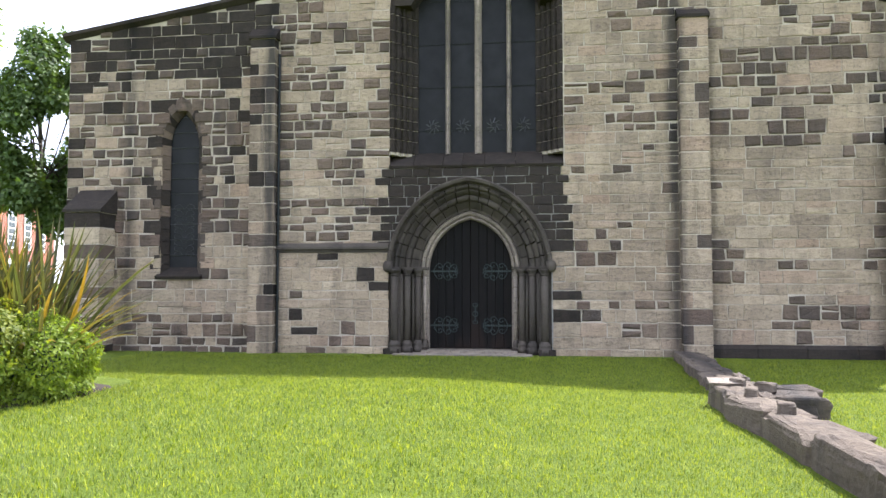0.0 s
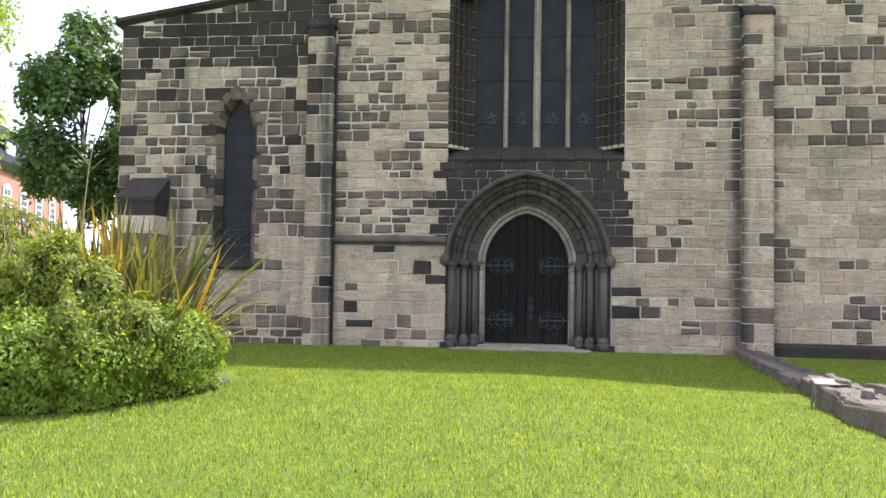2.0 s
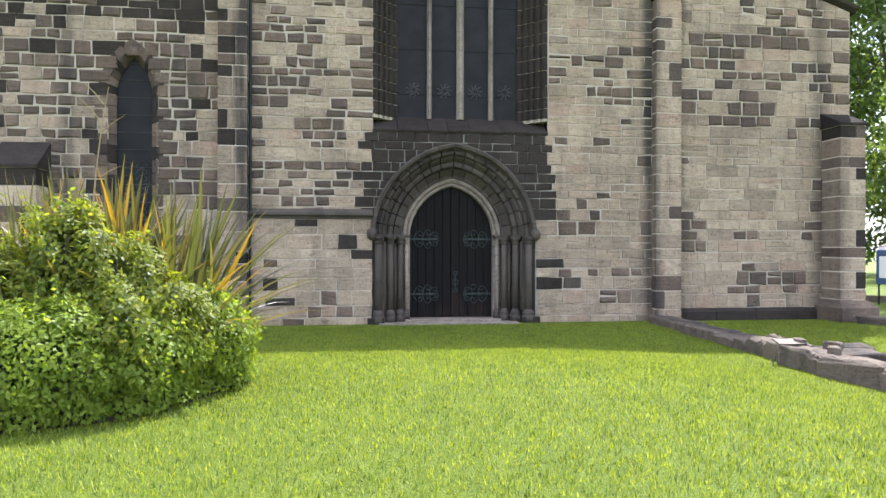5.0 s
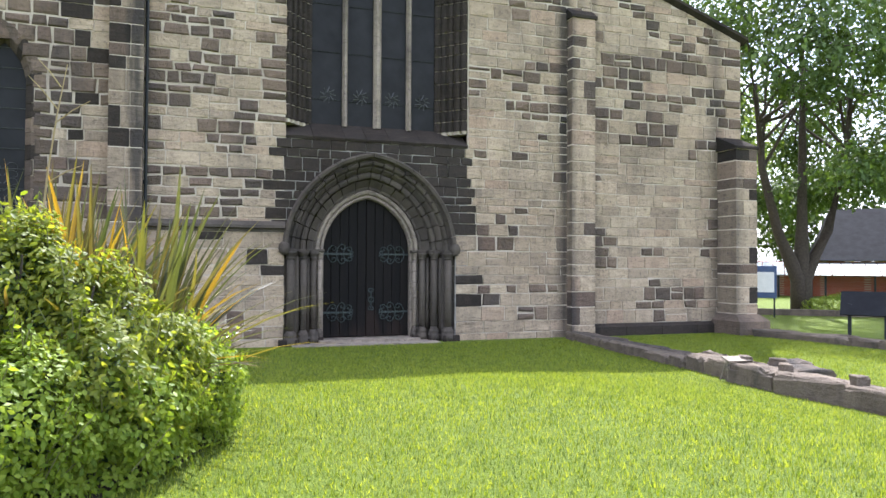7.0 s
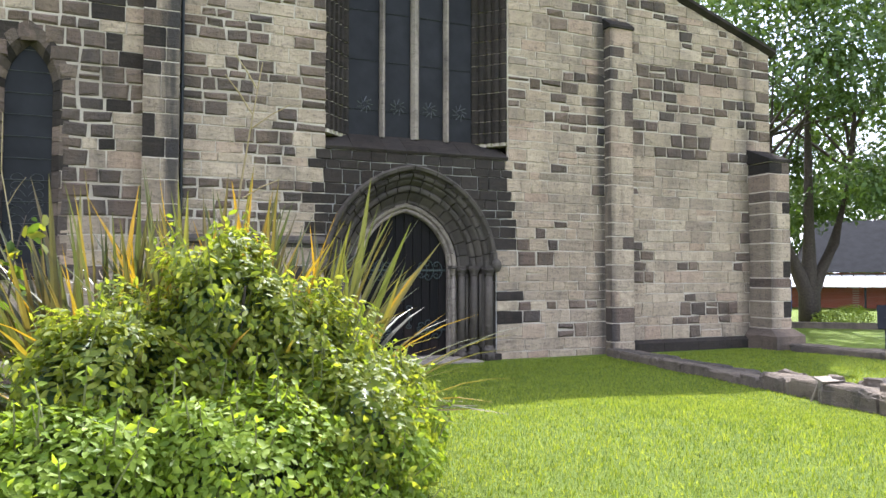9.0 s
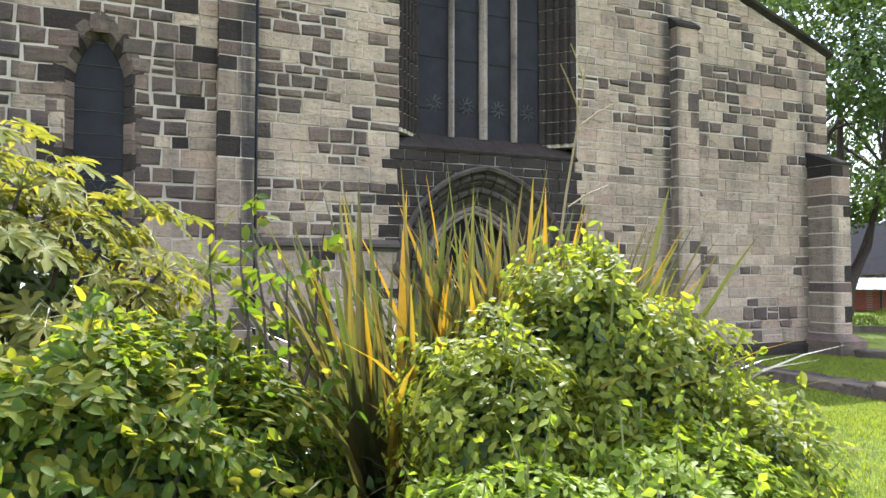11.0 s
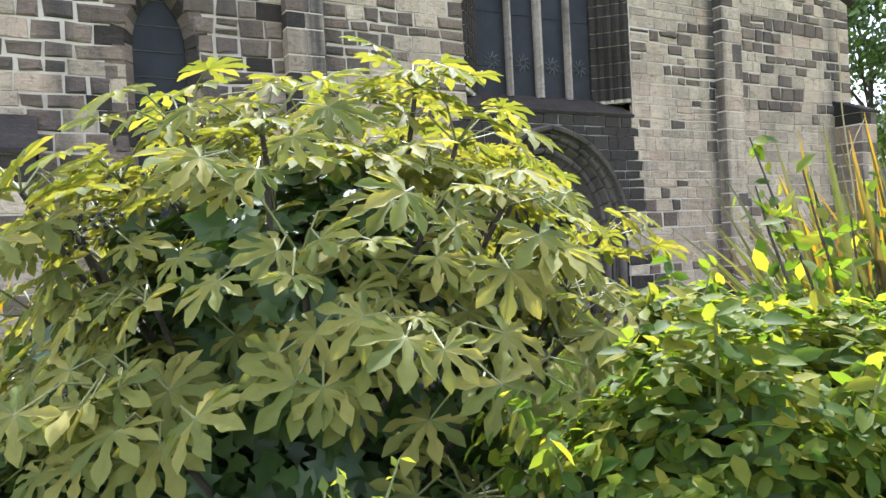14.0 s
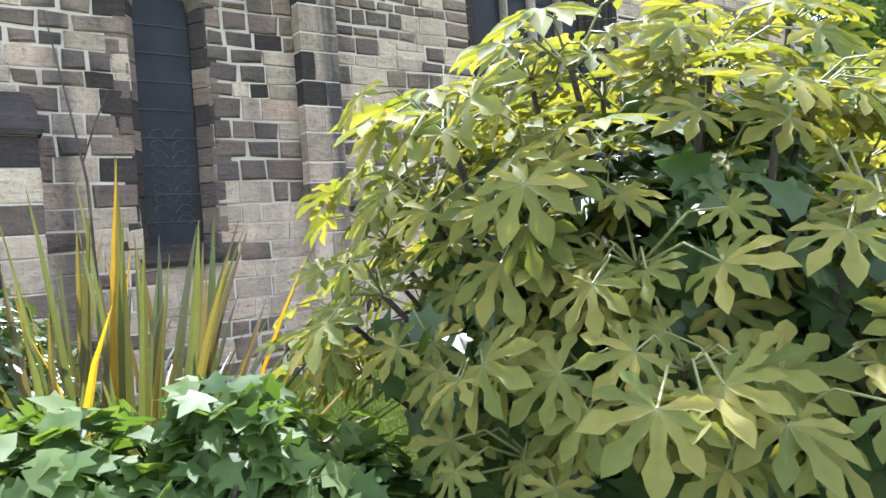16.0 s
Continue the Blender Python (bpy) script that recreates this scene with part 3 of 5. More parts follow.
for sx in (-1, 1):
    # stepped jamb behind the shafts
    steps = [(0.88, 1.06, 0.42), (1.06, 1.26, 0.32), (1.26, 1.44, 0.20), (1.44, 1.74, 0.06)]
    for k, (a, c, y) in enumerate(steps):
        z, r = 0.0, random.Random(20 + k)
        while z < DZ - 0.02:
            h = min(r.uniform(0.25, 0.42), DZ - z)
            b = Build()
            x0, x1 = sorted((DC + sx * a, DC + sx * c))
            b.box(x0 + 0.002, x1 - 0.002, F + y, F + 0.66, z + 0.003, z + h - 0.003)
            part("jamb_stone", b, LIGHTST if k == 0 else GREYST, door_arch)
            z += h
    for a, y, rad, m in ((0.965, 0.37, 0.045, LIGHTST), (1.10, 0.27, 0.062, GREYST), (1.31, 0.15, 0.066, GREYST), (1.56, 0.02, 0.075, GREYST), (1.205, 0.27, 0.035, GREYST), (1.43, 0.12, 0.035, GREYST)):
        x = DC + sx * a
        b = Build()
        b.tube([(x, F + y, 0.22), (x, F + y, 1.0), (x, F + y, DZ - 0.1)], rad, 14)
        part("shaft", b, m, door_arch, smooth=True)
        if rad > 0.04:
            b = Build()
            prof = [(0.0, 1.05), (0.02, 1.35), (0.04, 1.05), (0.06, 1.15), (0.10, 1.6), (0.12, 1.75), (0.15, 1.75)]
            b.loft([[(x + rad * s * math.cos(t), F + y + rad * s * math.sin(t), DZ - 0.14 + dz) for t in (2 * math.pi * i / 14 for i in range(14))] for dz, s in prof])
            part("capital", b, m, door_arch, smooth=True)
            b = Build()
            prof = [(-0.05, 1.9), (0.07, 1.9), (0.09, 1.5), (0.12, 1.65), (0.15, 1.65), (0.18, 1.2), (0.22, 1.05)]
            b.loft([[(x + rad * s * math.cos(t), F + y + rad * s * math.sin(t), 0.04 + dz) for t in (2 * math.pi * i / 14 for i in range(14))] for dz, s in prof])
            part("shaft_base", b, GREYST, door_arch, smooth=True)
    # plinth under the shafts
    b = Build()
    x0, x1 = sorted((DC + sx * 0.90, DC + sx * 1.78))
    for k, (a, c, y) in enumerate(((0.9, 1.18, 0.2), (1.18, 1.44, 0.06), (1.44, 1.78, -0.10))):
        p0, p1 = sorted((DC + sx * a, DC + sx * c))
        b.box(p0, p1, F + y, F + 0.6, -0.2, 0.10)
    part("jamb_plinth", b, BLACK, door_arch)
    # impost moulding and hood stop
    b = Build()
    for a, c, y in ((0.885, 1.19, 0.27), (1.19, 1.45, 0.11), (1.45, 1.76, -0.07)):
        p0, p1 = sorted((DC + sx * a, DC + sx * c))
        b.loft([[(p0, F + y + 0.03, DZ - 0.01), (p1, F + y + 0.03, DZ - 0.01), (p1, F + 0.6, DZ - 0.01), (p0, F + 0.6, DZ - 0.01)],
                [(p0, F + y, DZ + 0.02), (p1, F + y, DZ + 0.02), (p1, F + 0.6, DZ + 0.02), (p0, F + 0.6, DZ + 0.02)],
                [(p0, F + y, DZ + 0.055), (p1, F + y, DZ + 0.055), (p1, F + 0.6, DZ + 0.055), (p0, F + 0.6, DZ + 0.055)]])
    part("impost", b, GREYST, door_arch)
    b = Build()
    c0 = Vector((DC + sx * 1.69, F - 0.06, DZ + 0.06))
    b.loft([[c0 + Vector((0.10 * s * math.cos(t), 0.07 * s * math.sin(t), dz)) for t in (2 * math.pi * i / 10 for i in range(10))] for dz, s in ((-0.12, .4), (-0.07, .9), (0, 1.1), (0.06, 1.0), (0.12, .6))])
    part("hood_stop", b, GREYST, door_arch, smooth=True)

# spandrel bed so no gap shows behind the rings
b = Build()
b.box(DC - 1.80, DC - 0.9, F + 0.6, F + 0.68, -0.2, 4.0)
b.box(DC + 0.9, DC + 1.80, F + 0.6, F + 0.68, -0.2, 4.0)
b.box(DC - 1.80, DC + 1.80, F + 0.70, F + 0.74, -0.2, 4.0)
part("door_backing", b, BLACK, door_arch)
b = Build()
b.box(DC - 1.0, DC + 1.0, F + 0.05, F + 0.7, -0.2, 0.05)
b.box(DC - 1.55, DC + 1.30, F - 0.32, F + 0.3, -0.2, 0.005)
part("threshold", b, LIGHTST, door_arch, "worn pale stone step")


def bend(pts, n=6):
    """A smooth line through a few points in the plane of the door."""
    out = []
    for i in range(len(pts) - 1):
        p0, p1, p2, p3 = pts[max(i - 1, 0)], pts[i], pts[i + 1], pts[min(i + 2, len(pts) - 1)]
        for k in range(n):
            t = k / n
            out.append(tuple(0.5 * (2 * b_ + (c_ - a_) * t + (2 * a_ - 5 * b_ + 4 * c_ - d_) * t * t + (3 * b_ - a_ - 3 * c_ + d_) * t ** 3) for a_, b_, c_, d_ in zip(p0, p1, p2, p3)))
    return out + [pts[-1]]


def door_leaf(side):
    leaf = part("door_leaf", Build(), OAK, church, "dark weathered oak door leaf with iron strapwork")
    y = F + 0.545
    for i in range(5):
        b = Build()
        x0, x1 = DC + side * (0.006 + 0.177 * i), DC + side * (0.006 + 0.177 * (i + 1) - 0.006)
        x0, x1 = sorted((x0, x1))
        zt = DZ + arc_top(min(abs(x0 - DC), abs(x1 - DC)), 1.14, DO) + 0.02
        ring = lambda d, yy: [(x0 + d, yy, 0.07), (x1 - d, yy, 0.07), (x1 - d, yy, zt), (x0 + d, yy, zt)]
        b.loft([ring(0, y + 0.06), ring(0, y + 0.008), ring(0.008, y)])
        part("board", b, OAK, leaf)
    for z in (0.55, 1.71):
        b = Build()
        hx = lambda u: DC + side * (0.87 - u)
        yy = y - 0.008
        strap = [(hx(0.0), z), (hx(0.18), z), (hx(0.36), z), (hx(0.58), z)]
        b.box(min(hx(0), hx(0.58)), max(hx(0), hx(0.58)), yy - 0.012, yy, z - 0.018, z + 0.018)
        for s in (-1, 1):
            for u0, size in ((0.08, 0.17), (0.26, 0.20), (0.40, 0.15)):
                curl = bend([(u0, 0), (u0 + 0.03, size * 0.55), (u0 + 0.10, size * 0.95), (u0 + 0.17, size * 0.80), (u0 + 0.16, size * 0.45), (u0 + 0.10, size * 0.50), (u0 + 0.11, size * 0.68)])
                b.tube([(hx(u), yy - 0.008, z + s * v) for u, v in curl], 0.011, 5)
            curl = bend([(0.52, 0), (0.56, 0.05), (0.60, 0.04), (0.585, 0.0)])
            b.tube([(hx(u), yy - 0.008, z + s * v) for u, v in curl], 0.010, 5)
        part("strap_hinge", b, OLDIRON, leaf, "scrolled wrought iron hinge")
    if side > 0:
        b = Build()
        x = DC + 0.10
        yy = y - 0.01
        b.tube([(x, yy, 0.62), (x, yy, 0.98)], 0.014, 6)
        for zz, s in ((0.97, 1), (0.64, -1)):
            for q in (-1, 1):
                b.tube([(x + q * u, yy, zz + s * v) for u, v in bend([(0, -0.03), (0.045, 0.0), (0.04, 0.04), (0.0, 0.05)])], 0.011, 5)
        b.tube([(x + 0.055 * math.cos(t), yy - 0.02, 0.80 + 0.055 * math.sin(t)) for t in (2 * math.pi * i / 14 for i in range(15))], 0.011, 6)
        part("latch_plate", b, OLDIRON, leaf, "wrought iron latch with ring handle")


door_leaf(-1)
door_leaf(1)


# ---- great west window ----
window = part("west_window", Build(), GREYST, church, "tall dark leaded window with pale stone mullions")
JAMB = [(0.00, 0.02), (0.05, -0.015), (0.10, 0.03), (0.115, 0.10), (0.16, 0.08), (0.205, 0.12), (0.225, 0.22), (0.27, 0.20), (0.315, 0.24), (0.33, 0.32), (0.38, 0.31), (0.43, 0.36), (0.44, 0.42), (0.50, 0.42), (0.55, 0.46), (0.555, 0.60), (-0.02, 0.60)]
for side in (-1, 1):
    z, r = WS + 0.36, random.Random(31 + side)
    while z < WT:
        h = r.uniform(0.20, 0.34)
        b = Build()
        sec = lambda zz: [(WC + side * (WW - u), F + v, zz) for u, v in JAMB]
        b.loft([sec(z + 0.007), sec(z + h - 0.007)])
        part("jamb_stone", b, BLACK, window)
        z += h
    b = Build()
    b.loft([[(WC + side * (WW + 0.012 - u), F + 0.014 + v, zz) for u, v in JAMB] for zz in (WS + 0.3, WT)])
    part("jamb_mortar", b, MORTAR, window)
# sloping sill, of several stones
r = random.Random(40)
x = WC - WW
while x < WC + WW - 0.01:
    w = min(r.uniform(0.4, 0.65), WC + WW - x)
    b = Build()
    sec = lambda xx: [(xx, F + 0.6, WS), (xx, F - 0.03, WS), (xx, F - 0.05, WS + 0.05), (xx, F + 0.02, WS + 0.09), (xx, F + 0.50, WS + 0.40), (xx, F + 0.6, WS + 0.40)]
    b.loft([sec(x + 0.004), sec(x + w - 0.004)])
    part("sill_stone", b, BLACK, window)
    x += w
for x, w in ((-1.60, 0.055), (-0.94, 0.085), (-0.28, 0.055)):
    z, r = WS + 0.36, random.Random(50)
    while z < 9.0:
        h = r.uniform(0.9, 1.2)
        b = Build()
        sec = lambda zz: [(x - w * 0.3, F + 0.36, zz), (x + w * 0.3, F + 0.36, zz), (x + w * 0.9, F + 0.43, zz), (x + w * 0.9, F + 0.52, zz), (x - w * 0.9, F + 0.52, zz), (x - w * 0.9, F + 0.43, zz)]
        b.loft([sec(z), sec(z + h - 0.004)])
        part("mullion", b, LIGHTST, window, "pale stone mullion")
        z += h
b = Build()
b.box(WC - WW, WC + WW, F + 0.50, F + 0.54, WS + 0.3, 9.2)
part("leaded_glass", b, OLDGLASS, window, "grimy dark leaded glass")
# faint painted shields in the foot of each light
r = random.Random(44)
for x in (-1.93, -1.27, -0.61, 0.03):
    b = Build()
    for k in range(9):
        a = 2 * math.pi * k / 9
        b.tube([(x + 0.16 * math.cos(a), F + 0.495, 4.85 + 0.16 * math.sin(a)), (x + 0.05 * math.cos(a + 0.6), F + 0.495, 4.85 + 0.05 * math.sin(a + 0.6))], 0.012, 4)
    part("leaded_motif", b, LEAD, window)
for k in range(4):
    b = Build()
    z = 4.75 + 0.95 * k
    b.tube([(WC - 1.26, F + 0.49, z), (WC + 1.26, F + 0.49, z)], 0.006, 4)
    part("saddle_bar", b, IRON, window)
# head of the window
b = Build()
n = 16
for i in range(n):
    xs = [WC - WW + 2 * WW * (i + q) / n for q in (0, 1)]
    zs = [WT + arc_top(q - WC, WW, 0) * 0.62 for q in xs]
    zi = [WT + arc_top((q - WC), WW * 0.7, 0) * 0.62 for q in xs]
    b.solid([(xs[0], F + .03, zs[0]), (xs[1], F + .03, zs[1]), (xs[1], F + .03, zi[1] - .02), (xs[0], F + .03, zi[0] - .02),
             (xs[0], F + .6, zs[0]), (xs[1], F + .6, zs[1]), (xs[1], F + .6, zi[1] - .02), (xs[0], F + .6, zi[0] - .02)],
            [(0, 1, 2, 3), (4, 7, 6, 5), (3, 2, 6, 7), (0, 4, 5, 1)])
part("window_head", b, BLACK, window)


# ---- lancet window ----
lancet = part("lancet_window", Build(), GREYST, church, "narrow pointed window with dark leaded glass")
for side in (-1, 1):
    z, r = LS + 0.02, random.Random(60 + side)
    while z < LT:
        h = min(r.uniform(0.2, 0.34), LT - z)
        if LT - z - h < 0.1:
            h = LT - z
        b = Build()
        w = 0.48 + r.choice([0.0, 0.10, 0.2])
        sec = lambda zz: [(LC + side * u, F + v, zz) for u, v in ((w, -0.012), (0.455, -0.012), (0.435, 0.010), (0.33, 0.16), (0.33, 0.60), (w, 0.60))]
        b.loft([sec(z + 0.006), sec(z + h - 0.006)])
        part("jamb_stone", b, BROWN if r.random() < 0.7 else BLACK, lancet)
        z += h
    for k in range(6):
        b = Build()
        rings = []
        for i in range(4):
            share = (k + 0.02 + i / 3 * 0.96) / 6
            ring = []
            for q, v in ((1.21, -0.016), (1.045, -0.016), (1.025, 0.010), (0.93, 0.16), (0.93, 0.60), (1.21, 0.60)):
                a = share * math.acos(0.6 / q)
                ring.append((LC + side * (q * math.cos(a) - 0.6), F + v, LT + q * math.sin(a)))
            rings.append(ring)
        b.loft(rings)
        part("voussoir", b, BROWN if k % 3 else BLACK, lancet)
b = Build()
b.box(LC - 0.5, LC + 0.5, F + 0.20, F + 0.24, LS, LT + 1.0)
part("leaded_glass", b, OLDGLASS, lancet)
b = Build()
sec = lambda xx, d: [(xx, F + 0.6, LS - 0.08), (xx, F - 0.08, LS - 0.08), (xx, F - 0.10, LS - 0.02), (xx, F - 0.02, LS + 0.03), (xx, F + 0.195, LS + 0.18), (xx, F + 0.6, LS + 0.18)]
b.loft([sec(LC - 0.52, 0), sec(LC + 0.52, 0)])
part("window_sill", b, BLACK, lancet)
b = Build()
for k in range(10):
    z = LS + 0.45 + 0.34 * k
    b.tube([(LC - 0.33, F + 0.19, z), (LC + 0.33, F + 0.19, z)], 0.008, 4)
for k in range(9):
    z = LS + 0.44 + 0.13 * k
    for s in (-1, 1):
        b.tube([(LC + s * u, F + 0.192, z + v) for u, v in bend([(0.02, 0), (0.10, 0.09), (0.20, 0.07), (0.22, 0.0), (0.15, -0.02)], 4)], 0.006, 4)
tagged(part("window_grille", b, LEAD, lancet), kind="stuff")

# thin downpipe beside the pier
b = Build()
b.tube([(-5.20, F - 0.05, 0.0), (-5.20, F - 0.05, 3.0), (-5.20, F - 0.05, 6.4)], 0.028, 8)
for z in (1.1, 2.9, 4.7):
    b.tube([(-5.20, F - 0.05, z), (-5.20, F - 0.05, z + 0.06)], 0.042, 8)
part("downpipe", b, IRON, church, "slim black downpipe")

# ---- ruined footings on the lawn ----
def rock(b, c, size, seed, turn=0.0, flat=0.4, slot=0):
    """A worn building stone: a rounded block with broken faces."""
    n, m = 14, 8
    cz, sz = math.cos(turn), math.sin(turn)
    rings = []
    for i in range(m):
        v = -math.pi / 2 + math.pi * (i + 0.15) / (m - 0.7)
        ring = []
        for j in range(n):
            u = 2 * math.pi * j / n
            q = lambda a, e: math.copysign(abs(a) ** e, a)
            p = Vector((q(math.cos(v), 0.28) * q(math.cos(u), 0.36), q(math.cos(v), 0.28) * q(math.sin(u), 0.36), q(math.sin(v), flat)))
            k = 1 + 0.26 * noise.noise(p * 1.5 + Vector((seed * 3.1, seed, 0))) + 0.13 * noise.noise(p * 4 + Vector((seed, 0, 9)))
            x, y, z = p.x * size[0] * k, p.y * size[1] * k, p.z * size[2] * k
            ring.append((c[0] + x * cz - y * sz, c[1] + x * sz + y * cz, c[2] + z))
        rings.append(ring)
    b.loft(rings, slot=slot)


def ruin(name, runs, label, seed):
    r = random.Random(seed)
    at = runs[0][0]
    ob = thing(name, (at[0], at[1], 0), label, "ruined wall")
    k = 0
    for (x0, y0), (x1, y1), width, high, step in runs:
        d = math.hypot(x1 - x0, y1 - y0)
        turn = math.atan2(y1 - y0, x1 - x0)
        s = 0.0
        core = Build()
        rings = []
        m = max(4, int(d / 0.25))
        for i in range(m + 1):
            px, py = x0 + (x1 - x0) * i / m, y0 + (y1 - y0) * i / m
            ring = []
            for q, zz in ((-.46, -.1), (-.46, .72), (-.30, .92), (-.1, .98), (.12, 1.0), (.32, .92), (.46, .70), (.46, -.1)):
                o = q * width * (1 + 0.10 * noise.noise(Vector((px * 2 + q, py * 2, seed))))
                ring.append((px - math.sin(turn) * o, py + math.cos(turn) * o, lift(px, py) + zz * high * (1 + 0.18 * noise.noise(Vector((px * 3, py * 3 + q * 4, 4))))))
            rings.append(ring)
        core.loft(rings)
        part("rubble_core", core, RUIN, ob)
        while s < d:
            L = r.uniform(0.7, 1.3) * step
            for q in range(2):
                w = width * r.uniform(0.26, 0.42)
                off = (q - 0.5) * (width - w * 0.9) + r.uniform(-0.03, 0.03)
                ls = L * r.uniform(0.85, 1.1)
                c = (x0 + (x1 - x0) * (s + L / 2) / d - math.sin(turn) * off, y0 + (y1 - y0) * (s + L / 2) / d + math.cos(turn) * off)
                h = high * r.uniform(0.85, 1.12)
                b = Build()
                rock(b, (c[0], c[1], lift(*c) + h * 0.36), (ls * 0.53, w * 0.54, h * 0.66), k + seed * 17, turn + r.uniform(-0.12, 0.12))
                part("ruin_stone", b, RUIN, ob)
                k += 1
            if r.random() < 0.35 and high > 0.2:
                b = Build()
                o = r.uniform(-.3, .45) * width
                rock(b, (x0 + (x1 - x0) * s / d - math.sin(turn) * o, y0 + (y1 - y0) * s / d + math.cos(turn) * o, high * 0.98 + 0.03), (r.uniform(.06, .12), r.uniform(.05, .09), 0.06), k + 400, r.uniform(0, 3))
                part("loose_stone", b, RUIN, ob)
            s += L
    return ob


ruin("ruined_wall", [((3.16, 15.2), (2.76, 10.9), 0.50, 0.15, 0.6), ((2.76, 10.95), (2.66, 9.75), 0.46, 0.24, 0.6), ((2.48, 9.72), (2.66, 3.8), 0.52, 0.25, 0.9), ((2.78, 9.42), (3.30, 9.30), 0.50, 0.25, 0.5)],
     "low remains of an old stone wall on the lawn", 3)
ruin("ruined_wall", [((7.3, 14.5), (7.68, 13.3), 0.45, 0.15, 0.7), ((7.68, 13.3), (8.15, 10.6), 0.45, 0.15, 0.7)], "low line of weathered footing stones in grass", 5)

def plaque():
    """A small pale rack of a plate on two legs, at the ruin's broken end."""
    x0, x1, y0 = 2.22, 2.60, 9.66
    ob = thing("plaque", (x0, y0, 0), "small white plaque on legs at the ruin's end", "plaque")
    b = Build()
    b.loft([[(x0, y0, .265), (x1, y0 - .03, .265), (x1, y0 + .11, .315), (x0, y0 + .14, .315)], [(x0, y0 - .02, .28), (x1, y0 - .05, .28), (x1, y0 + .09, .33), (x0, y0 + .12, .33)]])
    part("plate", b, LIGHTST, ob)
    for x in (x0 + 0.02, x1 - 0.05):
        b = Build()
        b.box(x, x + 0.035, y0 + 0.02, y0 + 0.06, -0.05, 0.285)
        part("leg", b, LIGHTST, ob)
        b = Build()
        b.tube([(x + 0.017, y0 + 0.20, -0.03), (x + 0.017, y0 + 0.06, 0.27)], 0.014, 6)
        part("brace", b, LIGHTST, ob)
    b = Build()
    b.box(x0 + 0.03, x1 - 0.02, y0 + 0.03, y0 + 0.05, 0.12, 0.16)
    part("cross_bar", b, LIGHTST, ob)


plaque()


# ---- plants ----
OVAL = ([(0, 0, 0), (.5, 0, -.05), (1, 0, -.16), (.28, .23, .04), (.68, .21, -.02), (.28, -.23, .04), (.68, -.21, -.02)], [(0, 1, 3), (1, 2, 4), (1, 4, 3), (0, 5, 1), (1, 6, 2), (1, 5, 6)])
KITE = ([(0, 0, 0), (.45, .28, .05), (1, 0, -.08), (.45, -.28, .05)], [(0, 2, 1), (0, 3, 2)])
LOBED = ([(0, 0, 0), (.1, .40, .02), (.35, .28, .03), (.55, .52, -.02), (.62, .22, 0), (1, 0, -.14), (.62, -.22, 0), (.55, -.52, -.02), (.35, -.28, .03), (.1, -.40, .02)],
         [(0, 2, 1), (0, 4, 2), (2, 4, 3), (0, 5, 4), (0, 6, 5), (0, 8, 6), (8, 7, 6), (0, 9, 8)])


def leaf_cloud(name, pts, out, size, shape, mat, rng, droop=0.35, spread=0.9):
    """One mesh of many leaves at pts, facing about along out."""
    tv, tf = np.array(shape[0], float), np.array(shape[1])
    n = len(pts)
    nrm = out + rng.normal(0, spread, (n, 3)) * 0.5 + np.array([0, 0, 0.35])
    nrm /= np.linalg.norm(nrm, axis=1)[:, None]
    d = rng.normal(0, 1, (n, 3)) * 0.8 + out * 0.8 + np.array([0, 0, -droop])
    d -= nrm * (d * nrm).sum(1)[:, None]
    d /= np.linalg.norm(d, axis=1)[:, None] + 1e-9
    s = np.cross(nrm, d)
    sc = size * rng.uniform(0.6, 1.25, n)
    v = pts[:, None, :] + sc[:, None, None] * (tv[None, :, 0:1] * d[:, None, :] + tv[None, :, 1:2] * s[:, None, :] + tv[None, :, 2:3] * nrm[:, None, :])
    f = (np.arange(n)[:, None, None] * len(tv) + tf[None]).reshape(-1, 3)
    me = bpy.data.meshes.new(name)
    me.vertices.add(n * len(tv))
    me.vertices.foreach_set("co", v.reshape(-1))
    me.loops.add(f.size)
    me.loops.foreach_set("vertex_index", f.reshape(-1))
    me.polygons.add(len(f))
    me.polygons.foreach_set("loop_start", np.arange(0, f.size, 3))
    me.polygons.foreach_set("loop_total", np.full(len(f), 3))
    me.materials.append(mat)
    me.update(calc_edges=True)
    return me


def blob_points(blobs, n, rng, shell=0.35, low=-0.6, rough=0.16):
    """Points in the outer shell of several lumps, with their outward directions."""
    B = np.array(blobs, float)      # x y z rx ry rz
    area = (B[:, 3] * B[:, 4] * B[:, 5]) ** (2 / 3)
    k = rng.choice(len(B), n * 3, p=area / area.sum())
    u = rng.normal(0, 1, (n * 3, 3))
    u /= np.linalg.norm(u, axis=1)[:, None]
    u[:, 2] = np.where(u[:, 2] < low, -u[:, 2], u[:, 2])
    wob = 1 + rough * np.sin(u[:, 0] * 5.1 + k * 2.0) * np.cos(u[:, 1] * 4.3 + k) + rough * 0.6 * np.sin(u[:, 2] * 9 + u[:, 0] * 7 + k * 1.3)
    rad = (1 - shell * rng.random(n * 3) ** 1.6) * wob
    p = B[k, :3] + u * B[k, 3:] * rad[:, None]
    keep = np.ones(n * 3, bool)
    for i in range(len(B)):
        q = np.linalg.norm((p - B[i, :3]) / B[i, 3:], axis=1)
        keep &= (q > 0.72) | (k == i)
    keep &= p[:, 2] > np.array([lift(a, c) for a, c in p[:, :2]]) + 0.03
    p, u = p[keep][:n], u[keep][:n]
    return p, u


